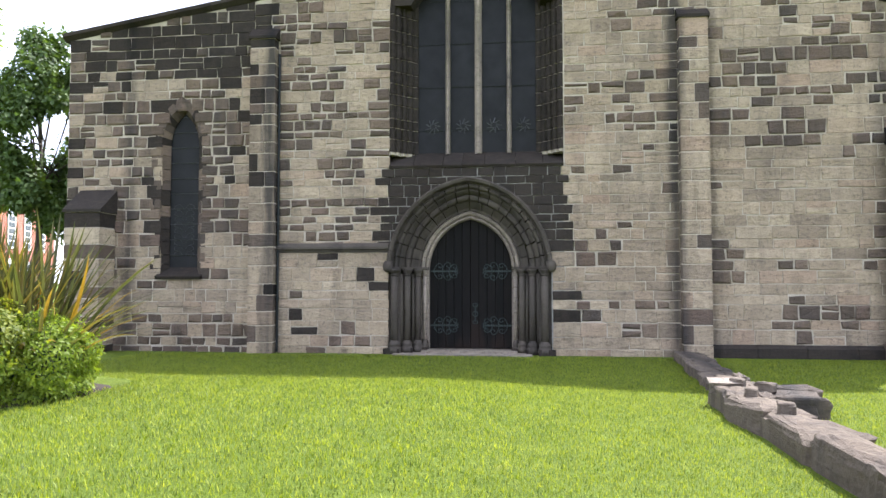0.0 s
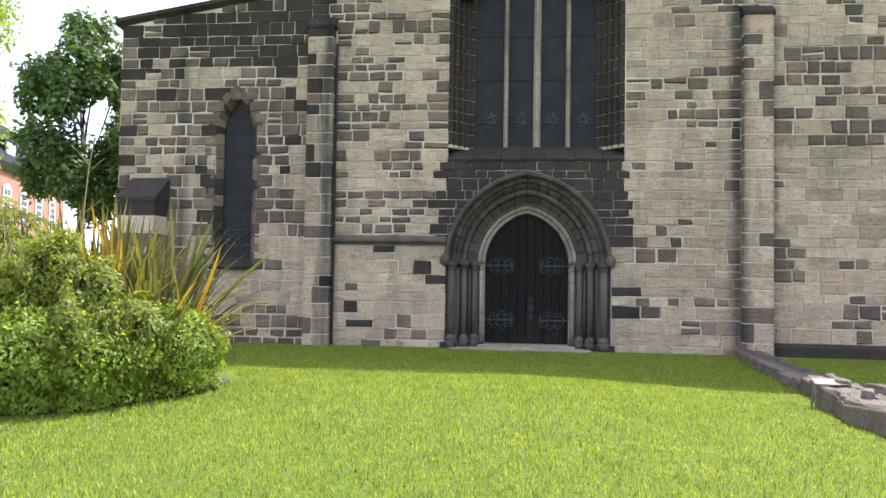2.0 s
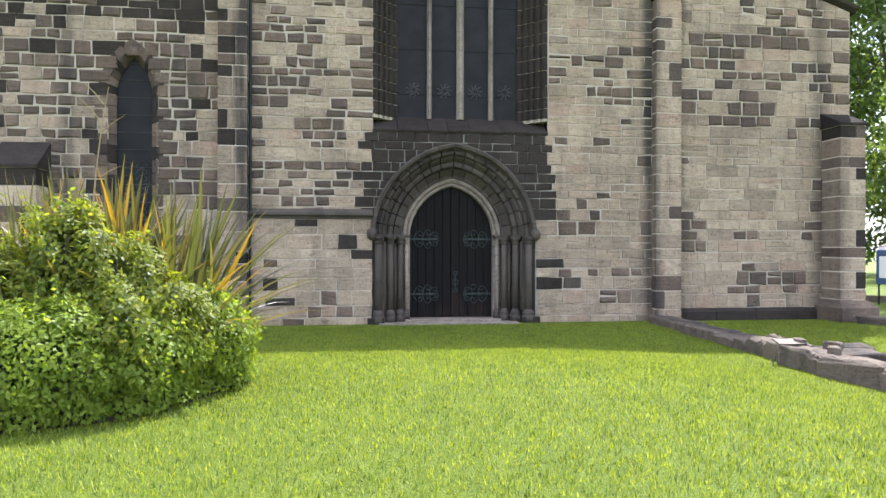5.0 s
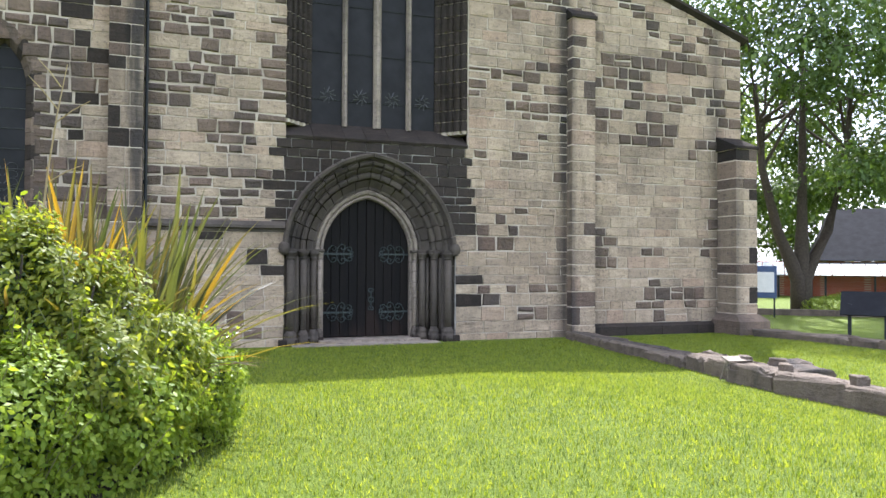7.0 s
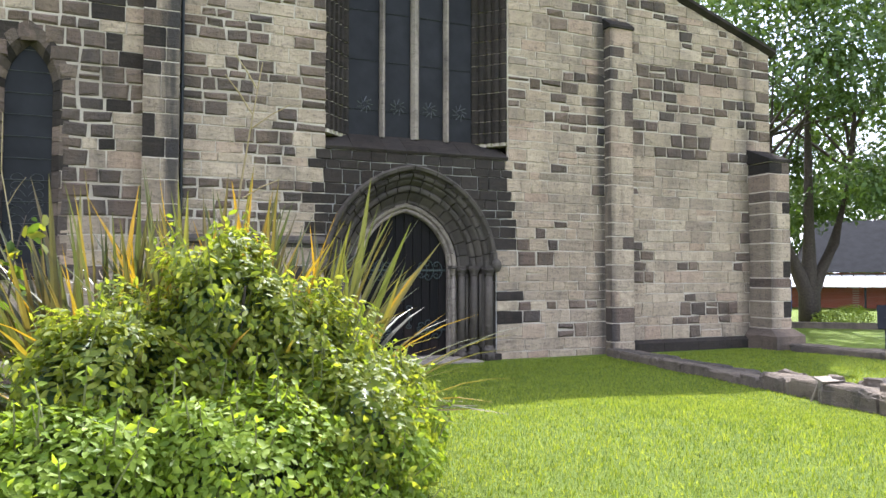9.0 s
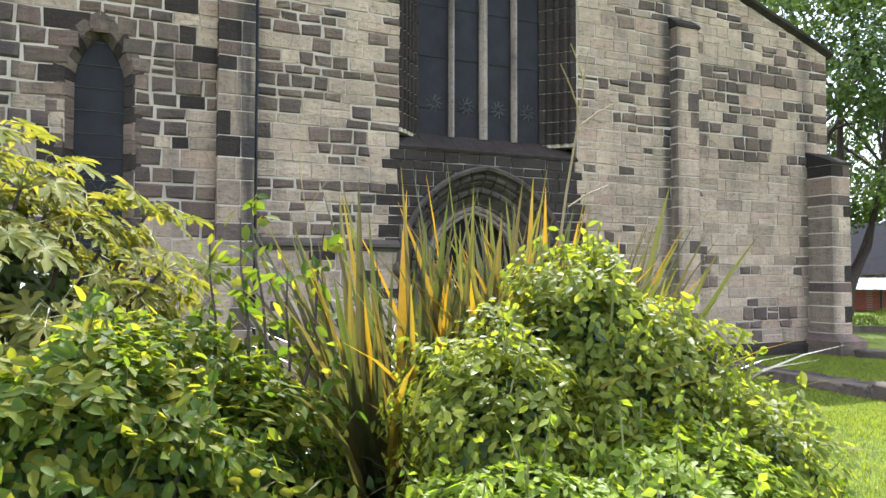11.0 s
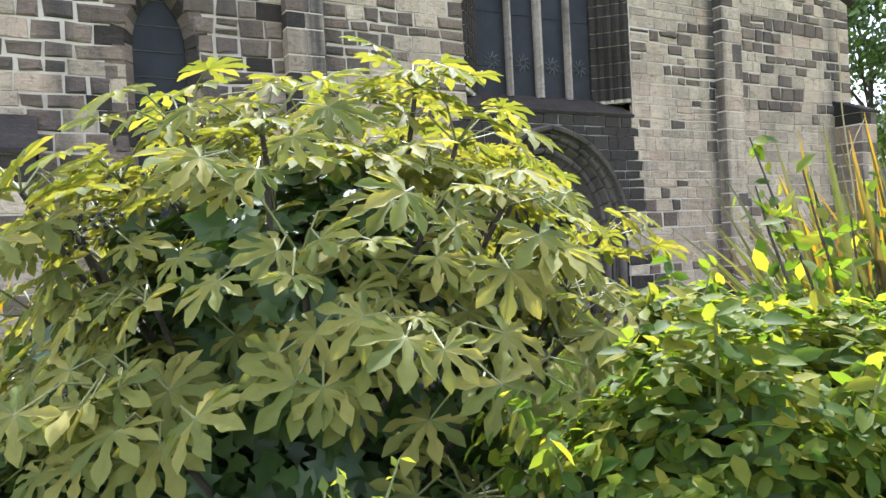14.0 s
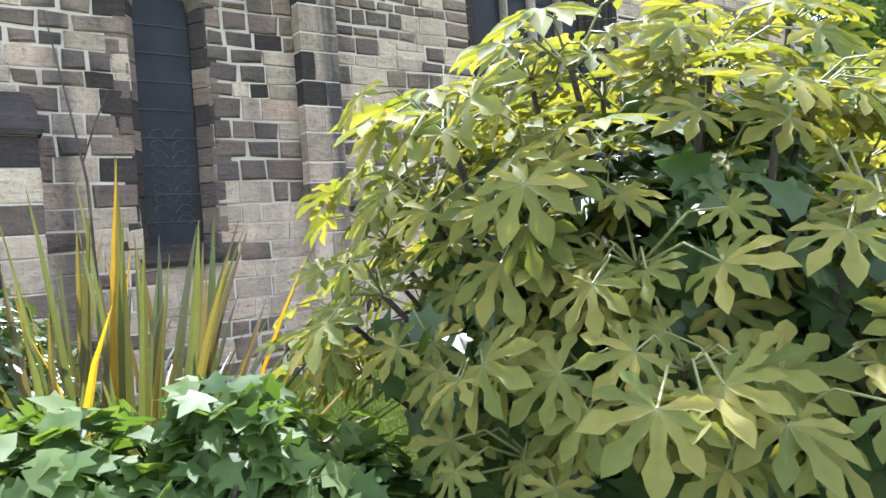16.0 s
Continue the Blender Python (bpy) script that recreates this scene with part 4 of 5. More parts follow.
def shrub(name, blobs, n, size, shape, mat, label, category, seed, stems=9, dark=0.0, shell=0.35, sprigs=0, rough=0.16):
    rng, r = np.random.default_rng(seed), random.Random(seed)
    cx, cy = blobs[0][0], blobs[0][1]
    ob = thing(name, (cx, cy, lift(cx, cy)), label, category)
    p, u = blob_points(blobs, n, rng, shell, rough=rough)
    if sprigs:
        # shoots that stand out from the mass
        extra, eo, b = [], [], Build()
        for i in rng.choice(len(p), sprigs):
            if p[i][2] < 0.5:
                continue
            d = u[i] * 0.6 + np.array([r.uniform(-.4, .4), r.uniform(-.4, .4), 0.9])
            d /= np.linalg.norm(d)
            L = r.uniform(0.06, 0.19)
            b.tube([p[i] - d * 0.15, p[i] + d * L * 0.5, p[i] + d * L], [0.005, 0.004, 0.002], 4)
            for q in range(9):
                extra.append(p[i] + d * L * (q + 1) / 9)
                a = q * 2.4
                eo.append(np.array([math.cos(a), math.sin(a), 0.4]))
        p, u = np.vstack([p, np.array(extra)]), np.vstack([u, np.array(eo)])
        tagged(part("shoot_growth", b, STEM, ob), kind="stuff")
    me = leaf_cloud("foliage", p, u, size, shape, mat, rng)
    tagged(part("foliage", me, None, ob), kind="stuff")
    for i in range(stems):
        q = blobs[i % len(blobs)]
        a = r.uniform(0, 6.28)
        tip = (q[0] + q[3] * 0.75 * math.cos(a), q[1] + q[4] * 0.75 * math.sin(a), q[2] + q[5] * r.uniform(0.1, 0.75))
        base = (q[0] * 0.7 + cx * 0.3 + 0.1 * math.cos(a), q[1] * 0.7 + cy * 0.3 + 0.1 * math.sin(a), lift(cx, cy) - 0.05)
        b = Build()
        mid = [(base[j] * 0.5 + tip[j] * 0.5) + r.uniform(-.06, .06) for j in range(3)]
        b.tube([base, mid, tip], [0.022, 0.014, 0.006], 6)
        part("branch", b, BARK, ob)
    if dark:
        # the shadowed heart of the bush: inner leaves with that shade in their dark colour
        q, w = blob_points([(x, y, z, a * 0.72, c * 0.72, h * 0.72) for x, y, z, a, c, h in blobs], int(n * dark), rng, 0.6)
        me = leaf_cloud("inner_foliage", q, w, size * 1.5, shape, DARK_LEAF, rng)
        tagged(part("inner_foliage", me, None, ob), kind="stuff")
    return ob


# soil of the bed
def bed():
    b = Build()
    c = (-7.05, 7.75)
    rim = [(-4.12, 7.30), (-4.22, 7.95), (-5.0, 8.35), (-6.2, 9.0), (-7.4, 9.8), (-8.9, 10.4), (-10.1, 10.3), (-10.45, 9.4), (-9.9, 8.2), (-9.2, 7.45), (-8.6, 6.8), (-7.9, 6.3), (-7.0, 5.85), (-6.2, 5.62), (-5.4, 5.66), (-4.86, 5.92), (-4.45, 6.5)]
    ring = lambda s, z: [(c[0] + (x - c[0]) * s, c[1] + (y - c[1]) * s, z + lift(x, y) + 0.02 * math.sin(x * 7 + y * 5)) for x, y in rim]
    b.loft([ring(1.0, -0.02), ring(0.97, 0.04), ring(0.8, 0.07), ring(0.4, 0.09), ring(0.02, 0.09)])
    tagged(part("flower_bed", b, SOIL, smooth=True), "dark soil of a planted bed", "bed", kind="structure")


bed()

shrub("clipped_hedge", [(-4.52, 7.12, 0.74, 0.47, 0.60, 0.42), (-4.86, 6.48, 0.76, 0.50, 0.58, 0.42), (-5.32, 6.10, 0.74, 0.52, 0.50, 0.42), (-5.92, 6.00, 0.72, 0.52, 0.42, 0.42), (-4.55, 7.15, 0.45, 0.46, 0.58, 0.22), (-4.90, 6.45, 0.45, 0.48, 0.55, 0.22), (-5.35, 6.10, 0.45, 0.50, 0.46, 0.22), (-5.92, 6.02, 0.45, 0.50, 0.40, 0.22)],
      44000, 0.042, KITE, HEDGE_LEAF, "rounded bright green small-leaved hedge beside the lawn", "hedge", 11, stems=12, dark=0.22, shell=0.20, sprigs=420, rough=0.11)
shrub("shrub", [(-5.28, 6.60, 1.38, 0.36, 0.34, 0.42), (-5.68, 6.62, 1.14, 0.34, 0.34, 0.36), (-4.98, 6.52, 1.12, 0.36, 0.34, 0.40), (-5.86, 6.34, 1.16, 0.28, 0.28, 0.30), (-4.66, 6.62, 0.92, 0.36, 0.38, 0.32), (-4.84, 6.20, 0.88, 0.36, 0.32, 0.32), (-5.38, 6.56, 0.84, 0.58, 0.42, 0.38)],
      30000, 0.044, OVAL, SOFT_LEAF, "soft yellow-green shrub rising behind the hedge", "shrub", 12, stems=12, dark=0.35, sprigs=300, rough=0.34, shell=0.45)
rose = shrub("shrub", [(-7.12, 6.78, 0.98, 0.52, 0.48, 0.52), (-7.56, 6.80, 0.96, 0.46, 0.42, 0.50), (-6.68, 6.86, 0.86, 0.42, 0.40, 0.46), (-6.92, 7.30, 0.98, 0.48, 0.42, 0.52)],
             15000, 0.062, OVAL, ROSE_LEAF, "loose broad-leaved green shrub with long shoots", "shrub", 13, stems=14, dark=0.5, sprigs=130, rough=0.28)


def long_shoots(ob, starts, seed, mat, size):
    r, rng = random.Random(seed), np.random.default_rng(seed)
    pts, outs = [], []
    for x, y, z0, x1, y1, z1 in starts:
        b = Build()
        line = [(x + (x1 - x) * t + 0.03 * math.sin(5 * t), y + (y1 - y) * t, z0 + (z1 - z0) * t) for t in (0, .25, .5, .75, 1)]
        b.tube(line, [0.009, 0.008, 0.006, 0.005, 0.003], 6)
        part("shoot", b, BARK, ob)
        for k in range(34):
            t = r.uniform(0.25, 1.0)
            pts.append([x + (x1 - x) * t, y + (y1 - y) * t, z0 + (z1 - z0) * t])
            a = r.uniform(0, 6.28)
            outs.append([math.cos(a), math.sin(a), 0.3])
            if r.random() < 0.4:
                pts[-1] = [c + q * 0.09 for c, q in zip(pts[-1], outs[-1])]
    me = leaf_cloud("shoot_leaves", np.array(pts), np.array(outs), size, OVAL, mat, rng)
    tagged(part("shoot_leaves", me, None, ob), kind="stuff")


long_shoots(rose, [(-6.50, 7.10, 1.1, -6.47, 7.46, 2.08), (-6.40, 7.05, 1.1, -6.19, 7.20, 1.93), (-6.72, 7.1, 1.2, -6.66, 7.30, 1.88), (-6.45, 7.05, 1.0, -6.36, 7.15, 1.76), (-6.6, 7.0, 1.1, -6.55, 7.2, 1.95)], 21, ROSE_LEAF, 0.075)


# ---- flax ----
def blade_mesh(name, length, width, bend_out, mat, seed):
    r = random.Random(seed)
    b = Build()
    n = 7
    rows = []
    for i in range(n + 1):
        t = i / n
        w = width * (0.55 + 0.9 * t - 1.45 * t * t if t < 0.5 else 1.2 * (1 - t) ** 0.62 * 0.86) * 0.5
        w = max(w, 0.001)
        x = bend_out * t ** 2.2 * length
        z = length * (t - 0.35 * bend_out * t ** 3)
        rows.append([(x, -w, z), (x + w * 0.45, 0, z), (x, w, z)])
    b.solid([p for row in rows for p in row], [q for i in range(n) for q in ((3 * i, 3 * i + 1, 3 * i + 4, 3 * i + 3), (3 * i + 1, 3 * i + 2, 3 * i + 5, 3 * i + 4))])
    return b.mesh(name, mat)


FLAX = [blade_mesh("blade", L, w, k, FLAX_LEAF, i) for i, (L, w, k) in enumerate([(1.9, .084, .10), (1.85, .080, .16), (1.8, .074, .26), (1.7, .066, .34), (1.95, .080, .06), (1.5, .054, .40)])]
DRY = [blade_mesh("dry_blade", L, w, k, DRY_LEAF, i) for i, (L, w, k) in enumerate([(1.5, .030, .5), (1.2, .028, .8)])]


def flax(at, n, seed, scale, lean, label):
    r = random.Random(seed)
    foot = lift(*at) + 0.04
    ob = thing("flax_plant", (*at, foot), label, "flax", "flax in the bed")
    for i in range(n):
        a = r.uniform(0, 2 * math.pi)
        rad = r.uniform(0.02, 0.26)
        tilt = min(36, abs(r.gauss(0, 23)) + 2)
        k = 0 if tilt < 7 else 1 if tilt < 14 else 2 if tilt < 22 else 3 if tilt < 32 else 5
        if k == 0 and r.random() < 0.5:
            k = 4
        me = FLAX[k]
        if r.random() < 0.03 and tilt < 16:
            me = DRY[r.randrange(2)]
        q = part(me.name, me, None, ob)
        s = scale * r.uniform(0.78, 1.04)
        q.matrix_basis = Matrix.Translation((at[0] + rad * math.cos(a), at[1] + rad * math.sin(a), foot)) @ Matrix.Rotation(a + r.uniform(-.5, .5), 4, "Z") @ Matrix.Rotation(radians(tilt) + lean, 4, "Y") @ Matrix.Rotation(r.uniform(-1.6, 1.6) if k not in (3, 5) else r.uniform(-.5, .5), 4, "Z") @ Matrix.Scale(s, 4)
    return ob


flax((-5.82, 7.30), 170, 1, 0.92, 0.0, "bronze and yellow striped flax with upright blades")
flax((-5.36, 7.34), 200, 2, 0.94, 0.0, "bronze and yellow striped flax with upright blades")
flax((-4.86, 7.42), 220, 3, 0.95, 0.10, "bronze and yellow flax fanning over the hedge")
flax((-9.50, 9.30), 170, 4, 0.86, 0.0, "grey-green and brown flax near the church wall")


def dead_stalk(pts, twigs, label, mat=DRY_LEAF, thick=1.0):
    ob = thing("dead_stalk", (pts[0][0], pts[0][1], 0.0), label, "plant stalk")
    b = Build()
    b.tube(pts, [k * thick for k in (0.012, 0.010, 0.008, 0.006, 0.004)], 6)
    part("stem", b, mat, ob)
    for (x, y, z), (x1, y1, z1) in twigs:
        b = Build()
        b.tube([(x, y, z), ((x + x1) / 2, (y + y1) / 2, (z + z1) / 2 + 0.01), (x1, y1, z1)], [k * thick for k in (0.006, 0.005, 0.003)], 5)
        part("twig", b, mat, ob)


dead_stalk([(-5.30, 6.90, 0.30), (-5.26, 6.86, 1.70), (-5.22, 6.83, 2.08), (-5.17, 6.80, 2.42), (-5.12, 6.80, 2.72)],
           [((-5.18, 6.81, 2.37), (-4.99, 6.75, 2.50)), ((-5.17, 6.80, 2.45), (-5.31, 6.73, 2.62)), ((-5.15, 6.79, 2.58), (-5.26, 6.73, 2.72)), ((-5.21, 6.83, 2.02), (-5.03, 6.78, 2.12))], "dry pale flower stalk above the shrubs", thick=0.75)
dead_stalk([(-6.20, 7.20, 0.30), (-6.24, 7.20, 1.40), (-6.28, 7.20, 1.85), (-6.33, 7.20, 2.15), (-6.33, 7.20, 2.44)],
           [((-6.30, 7.20, 1.98), (-6.22, 7.18, 2.12))], "thin dry stalk among the flax blades", thick=0.45)
dead_stalk([(-9.50, 9.20, 0.25), (-9.53, 9.20, 1.40), (-9.54, 9.20, 1.95), (-9.57, 9.20, 2.15), (-9.62, 9.20, 2.45)],
           [((-9.55, 9.20, 2.00), (-9.47, 9.16, 2.22))], "dark thin twig beside the flax", BARK, 0.55)


# ---- fatsia ----
def palm_leaf(seed):
    """A hand-shaped leaf with eight pointed lobes and pale veins."""
    r = random.Random(seed)
    b = Build()
    n = 8
    span = radians(285)
    zf = lambda q, side: -0.20 * q * q + (0.045 * side)
    out, mids = [], []
    for k in range(n):
        a = -span / 2 + span * (k + 0.5) / n
        L = (1.0 - 0.30 * abs(k - 3.5) / 3.5) * r.uniform(0.9, 1.08)
        half = span / n / 2
        pts = [(0.30, a - half * 1.0, 1), (0.52 * L, a - half * 0.50, .8), (0.74 * L, a - half * 0.74, 1), (0.87 * L, a - half * 0.42, .5), (L, a, -.6), (0.87 * L, a + half * 0.42, .5), (0.74 * L, a + half * 0.74, 1), (0.52 * L, a + half * 0.50, .8)]
        out.append([(q * math.cos(t), q * math.sin(t), zf(q, s) + r.uniform(-.02, .02)) for q, t, s in pts])
        mids.append([(q * math.cos(a), q * math.sin(a), zf(q, -0.6)) for q in (0.36 * L, 0.70 * L)])
    end = span / 2
    for k in range(n):
        o, (m0, m1) = out[k], mids[k]
        last = out[k + 1][0] if k + 1 < n else (0.36 * math.cos(end), 0.36 * math.sin(end), zf(.36, 1))
        c = (0, 0, 0)
        tip = o[4]
        b.solid([c, o[0], o[1], o[2], o[3], tip, o[5], o[6], o[7], last, m0, m1],
                [(0, 1, 10), (1, 2, 10), (2, 11, 10), (2, 3, 11), (3, 4, 11), (4, 5, 11), (11, 5, 6), (11, 6, 7), (11, 7, 8), (10, 11, 8), (10, 8, 9), (0, 10, 9)])
        # vein
        d = Vector(m1).normalized()
        s = Vector((-d.y, d.x, 0)) * 0.005
        up = Vector((0, 0, 0.006))
        b.face([up + s, Vector(m1) + up + s * 0.3, Vector(m1) + up - s * 0.3, up - s], 1)
    me = b.mesh("leaf", [FATSIA_LEAF, STEM], True)
    return me


PALM = [palm_leaf(i) for i in range(5)]


def fatsia():
    r = random.Random(5)
    ob = thing("fatsia_bush", (-7.92, 8.35, 0.35), "large olive-green fatsia bush with hand-shaped leaves", "bush")
    hubs = [(-8.69, 7.74, 1.40), (-8.03, 7.31, 1.46), (-7.63, 8.02, 2.32), (-8.79, 8.05, 1.82), (-6.92, 8.45, 2.04), (-8.03, 7.52, 1.60), (-7.69, 7.80, 1.97), (-8.02, 8.07, 2.12), (-6.86, 7.92, 1.72), (-8.92, 8.20, 1.96), (-8.25, 7.40, 1.43), (-8.62, 7.62, 1.28), (-8.42, 8.25, 2.16)]
    for i in range(128):
        u = 1 - (i + 0.5) / 128 * 1.25
        a = i * 2.39996
        s = max(0.0, 1 - u * u) ** 0.5
        k = 1 + 0.09 * math.sin(a * 3)
        x, y, z = -7.86 + 1.02 * s * k * math.cos(a), 8.38 + 0.98 * s * k * math.sin(a), 1.33 + 0.88 * u + 0.09 * math.sin(a * 5)
        if min(math.dist((x, y, z), h) for h in hubs) > 0.24 and z > 0.6:
            hubs.append((x, y, z))
    hubs.sort(key=lambda h: math.dist(h, (-9.0, 6.4, 1.95)))
    total = 0
    rest = Build()
    for h, (x, y, z) in enumerate(hubs):
        base = (-7.92 + r.uniform(-.3, .3), 8.38 + r.uniform(-.3, .3), 0.3)
        b = Build()
        mid = (base[0] * 0.45 + x * 0.55, base[1] * 0.45 + y * 0.55, 0.3 + (z - 0.3) * 0.55)
        b.tube([base, mid, (x, y, z)], [0.020, 0.014, 0.009], 7)
        part("stem", b, BARK, ob)
        out = Vector((x + 7.92, y - 8.38, 0.25 + 0.5 * max(0, z - 1.5)))
        out.normalize()
        stalks = Build()
        for k in range(9):
            a = k * 2.39996 + h
            rise = r.uniform(-0.45, 0.75)
            d = (Vector((math.cos(a), math.sin(a), rise)) + out * 0.65).normalized()
            L = r.uniform(0.10, 0.30)
            p0 = Vector((x, y, z))
            p1 = p0 + d * L * 0.6 + Vector((0, 0, 0.03))
            p2 = p0 + d * L + Vector((0, 0, -0.03))
            stalks.tube([p0, p1, p2], [0.0045, 0.0035, 0.003], 5)
            up = (Vector((0, 0, 0.9)) + out * 1.1 + Vector((r.uniform(-.8, .8), r.uniform(-.8, .8), 0))).normalized()
            fw = Vector((d.x, d.y, min(d.z, 0.2) - 0.30))
            fw = (fw - up * fw.dot(up)).normalized()
            m = Matrix.Translation(p2) @ Matrix((fw, up.cross(fw), up)).transposed().to_4x4() @ Matrix.Scale(r.uniform(0.10, 0.168), 4)
            me = PALM[r.randrange(5)]
            if total < 300:
                part("leaf", me, None, ob).matrix_basis = m
            else:
                o = len(rest.v)
                rest.v.extend(tuple(m @ v.co) for v in me.vertices)
                rest.f.extend(tuple(o + q for q in pl.vertices) for pl in me.polygons)
                rest.m.extend(pl.material_index for pl in me.polygons)
            total += 1
        tagged(part("leaf_stalk", stalks, STEM, ob), kind="stuff")
    tagged(part("foliage", rest, [FATSIA_LEAF, STEM], ob), kind="stuff")
    for x, y, z in ((-8.03, 7.26, 1.45), (-8.79, 7.98, 1.82), (-8.03, 8.0, 2.14), (-8.72, 7.88, 1.84)):
        b, s = Build(), Build()
        for k in range(18):
            d = Vector((r.gauss(0, 1), r.gauss(0, 1), r.gauss(0, .8))).normalized() * r.uniform(0.03, 0.075)
            c = Vector((x, y, z)) + d
            rr = 0.007
            b.loft([[c + Vector((rr * math.cos(v) * math.cos(t), rr * math.cos(v) * math.sin(t), rr * math.sin(v))) for t in (2 * math.pi * i / 7 for i in range(7))] for v in (-1.4, -.7, 0, .7, 1.4)])
            s.tube([(x, y, z + 0.02), c], 0.002, 4)
        tagged(part("berry_cluster", b, BERRY, ob, smooth=True), "cluster of blue-black berries", kind="stuff")
        tagged(part("berry_stalk", s, STEM, ob), kind="stuff")
    # inner leaves, coloured dark for the shade between the leaf clusters
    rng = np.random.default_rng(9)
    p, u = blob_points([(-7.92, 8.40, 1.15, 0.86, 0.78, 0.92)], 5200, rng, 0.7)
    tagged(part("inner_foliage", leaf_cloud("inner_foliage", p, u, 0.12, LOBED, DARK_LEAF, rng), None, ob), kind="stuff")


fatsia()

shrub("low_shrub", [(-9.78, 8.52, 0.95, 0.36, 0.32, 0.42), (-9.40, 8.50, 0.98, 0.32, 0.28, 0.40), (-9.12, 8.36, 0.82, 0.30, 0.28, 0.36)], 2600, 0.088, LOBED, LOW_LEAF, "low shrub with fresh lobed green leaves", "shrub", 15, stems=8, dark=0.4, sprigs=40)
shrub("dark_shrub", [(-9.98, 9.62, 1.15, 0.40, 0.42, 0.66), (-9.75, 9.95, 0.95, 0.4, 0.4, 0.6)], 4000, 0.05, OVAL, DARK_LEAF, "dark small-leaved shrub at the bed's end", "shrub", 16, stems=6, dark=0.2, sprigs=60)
shrub("small_shrub", [(-8.39, 6.90, 0.82, 0.20, 0.18, 0.40), (-8.66, 7.0, 0.76, 0.18, 0.18, 0.38)], 1800, 0.035, KITE, SOFT_LEAF, "small upright yellow-green shrub in front of the fatsia", "shrub", 17, stems=5, sprigs=60)
shrub("ground_cover", [(-7.5, 7.4, 0.7, 0.7, 0.6, 0.45), (-6.4, 7.5, 0.65, 0.7, 0.6, 0.4), (-8.6, 8.1, 0.65, 0.6, 0.6, 0.4)], 5000, 0.07, OVAL, DARK_LEAF, "dark undergrowth between the shrubs", "undergrowth", 18, stems=4)


# ---- trees ----
def tree(at, crown, n, size, mat, trunk, label, seed, stems=None, limbs=16):
    rng, r = np.random.default_rng(seed), random.Random(seed)
    ob = thing("tree", (*at, 0.0), label, "tree")
    cx, cy, cz, rx, ry, rz = crown
    stems = stems or [(0.0, 0.0, cz)]
    tops = []
    b = Build()
    for dx, dy, h in stems:
        line = [(at[0], at[1], -0.2), (at[0] + dx * 0.05, at[1] + dy * 0.05, h * 0.14), (at[0] + dx * 0.5, at[1] + dy * 0.5, h * 0.34), (at[0] + dx * 0.85, at[1] + dy * 0.85, h * 0.62), (at[0] + dx, at[1] + dy, h)]
        b.tube(line, [trunk * 1.25, trunk, trunk * 0.62, trunk * 0.45, trunk * 0.2], 10)
        tops.append(line)
    part("trunk", b, BARK, ob, smooth=True)
    clumps = []
    for i in range(limbs):
        line = tops[i % len(tops)]
        s = Vector(line[3]).lerp(Vector(line[4]), r.random())
        u = Vector((r.gauss(0, 1), r.gauss(0, 1), r.gauss(0.1, 0.8))).normalized()
        e = Vector((cx + u.x * rx * 0.72, cy + u.y * ry * 0.72, cz + u.z * rz * 0.72))
        b = Build()
        m = s.lerp(e, 0.5) + Vector((r.uniform(-.3, .3), r.uniform(-.3, .3), 0.2))
        b.tube([s, m, e], [trunk * 0.22, trunk * 0.13, trunk * 0.04], 6)
        part("limb", b, BARK, ob)
        clumps.append((*e, rx * r.uniform(.26, .42), ry * r.uniform(.26, .42), rz * r.uniform(.16, .30)))
        for q in range(2):
            v = Vector((r.gauss(0, 1), r.gauss(0, 1), r.gauss(0, .7))).normalized()
            clumps.append((cx + v.x * rx * .85, cy + v.y * ry * .85, cz + v.z * rz * .88, rx * r.uniform(.16, .30), ry * r.uniform(.16, .30), rz * r.uniform(.10, .20)))
    p, u = blob_points(clumps, n, rng, 0.85, -1.1, 0.25)
    tagged(part("crown", leaf_cloud("crown", p, u, size, KITE, mat, rng, 0.6, 1.3), None, ob), kind="stuff")
    return ob


tree((-12.7, 18.2), (-12.6, 18.2, 5.3, 1.6, 1.7, 2.9), 24000, 0.16, TREE_LEAF, 0.16, "leafy dark green tree beside the church", 31)
tree((-29.5, 29.5), (-28.2, 29.0, 11.0, 4.8, 4.5, 6.5), 15000, 0.26, FRESH_LEAF, 0.35, "tall tree with fresh light green leaves", 32)
tree((14.5, 20.3), (14.8, 20.4, 8.2, 5.4, 5.4, 5.2), 48000, 0.20, TREE_LEAF, 0.27, "large spreading tree with a forked dark trunk", 33,
     stems=[(-1.5, 0.4, 7.5), (0.3, 0.2, 9.0), (1.6, -0.6, 7.8)], limbs=22)
tree((23.5, 17.5), (23.0, 17.5, 7.2, 4.6, 4.6, 5.0), 34000, 0.22, TREE_LEAF, 0.35, "broad dark tree beyond the churchyard", 34)
tree((24.0, 40.0), (24.0, 40.0, 8.0, 6.5, 6.5, 6.0), 12000, 0.36, FRESH_LEAF, 0.4, "bright distant tree behind the hall", 35)


tree((36.0, 36.0), (36.0, 36.0, 4.8, 6.5, 6.5, 4.8), 9000, 0.42, TREE_LEAF, 0.4, "distant dark green tree behind the hall", 36)
tree((40.0, 22.0), (40.0, 22.0, 4.6, 6.0, 7.0, 4.6), 9000, 0.42, TREE_LEAF, 0.4, "distant dark green tree behind the hall", 37)
tree((27.0, 44.0), (27.0, 44.0, 4.6, 6.5, 6.0, 4.6), 9000, 0.42, TREE_LEAF, 0.4, "distant dark green tree behind the hall", 38)


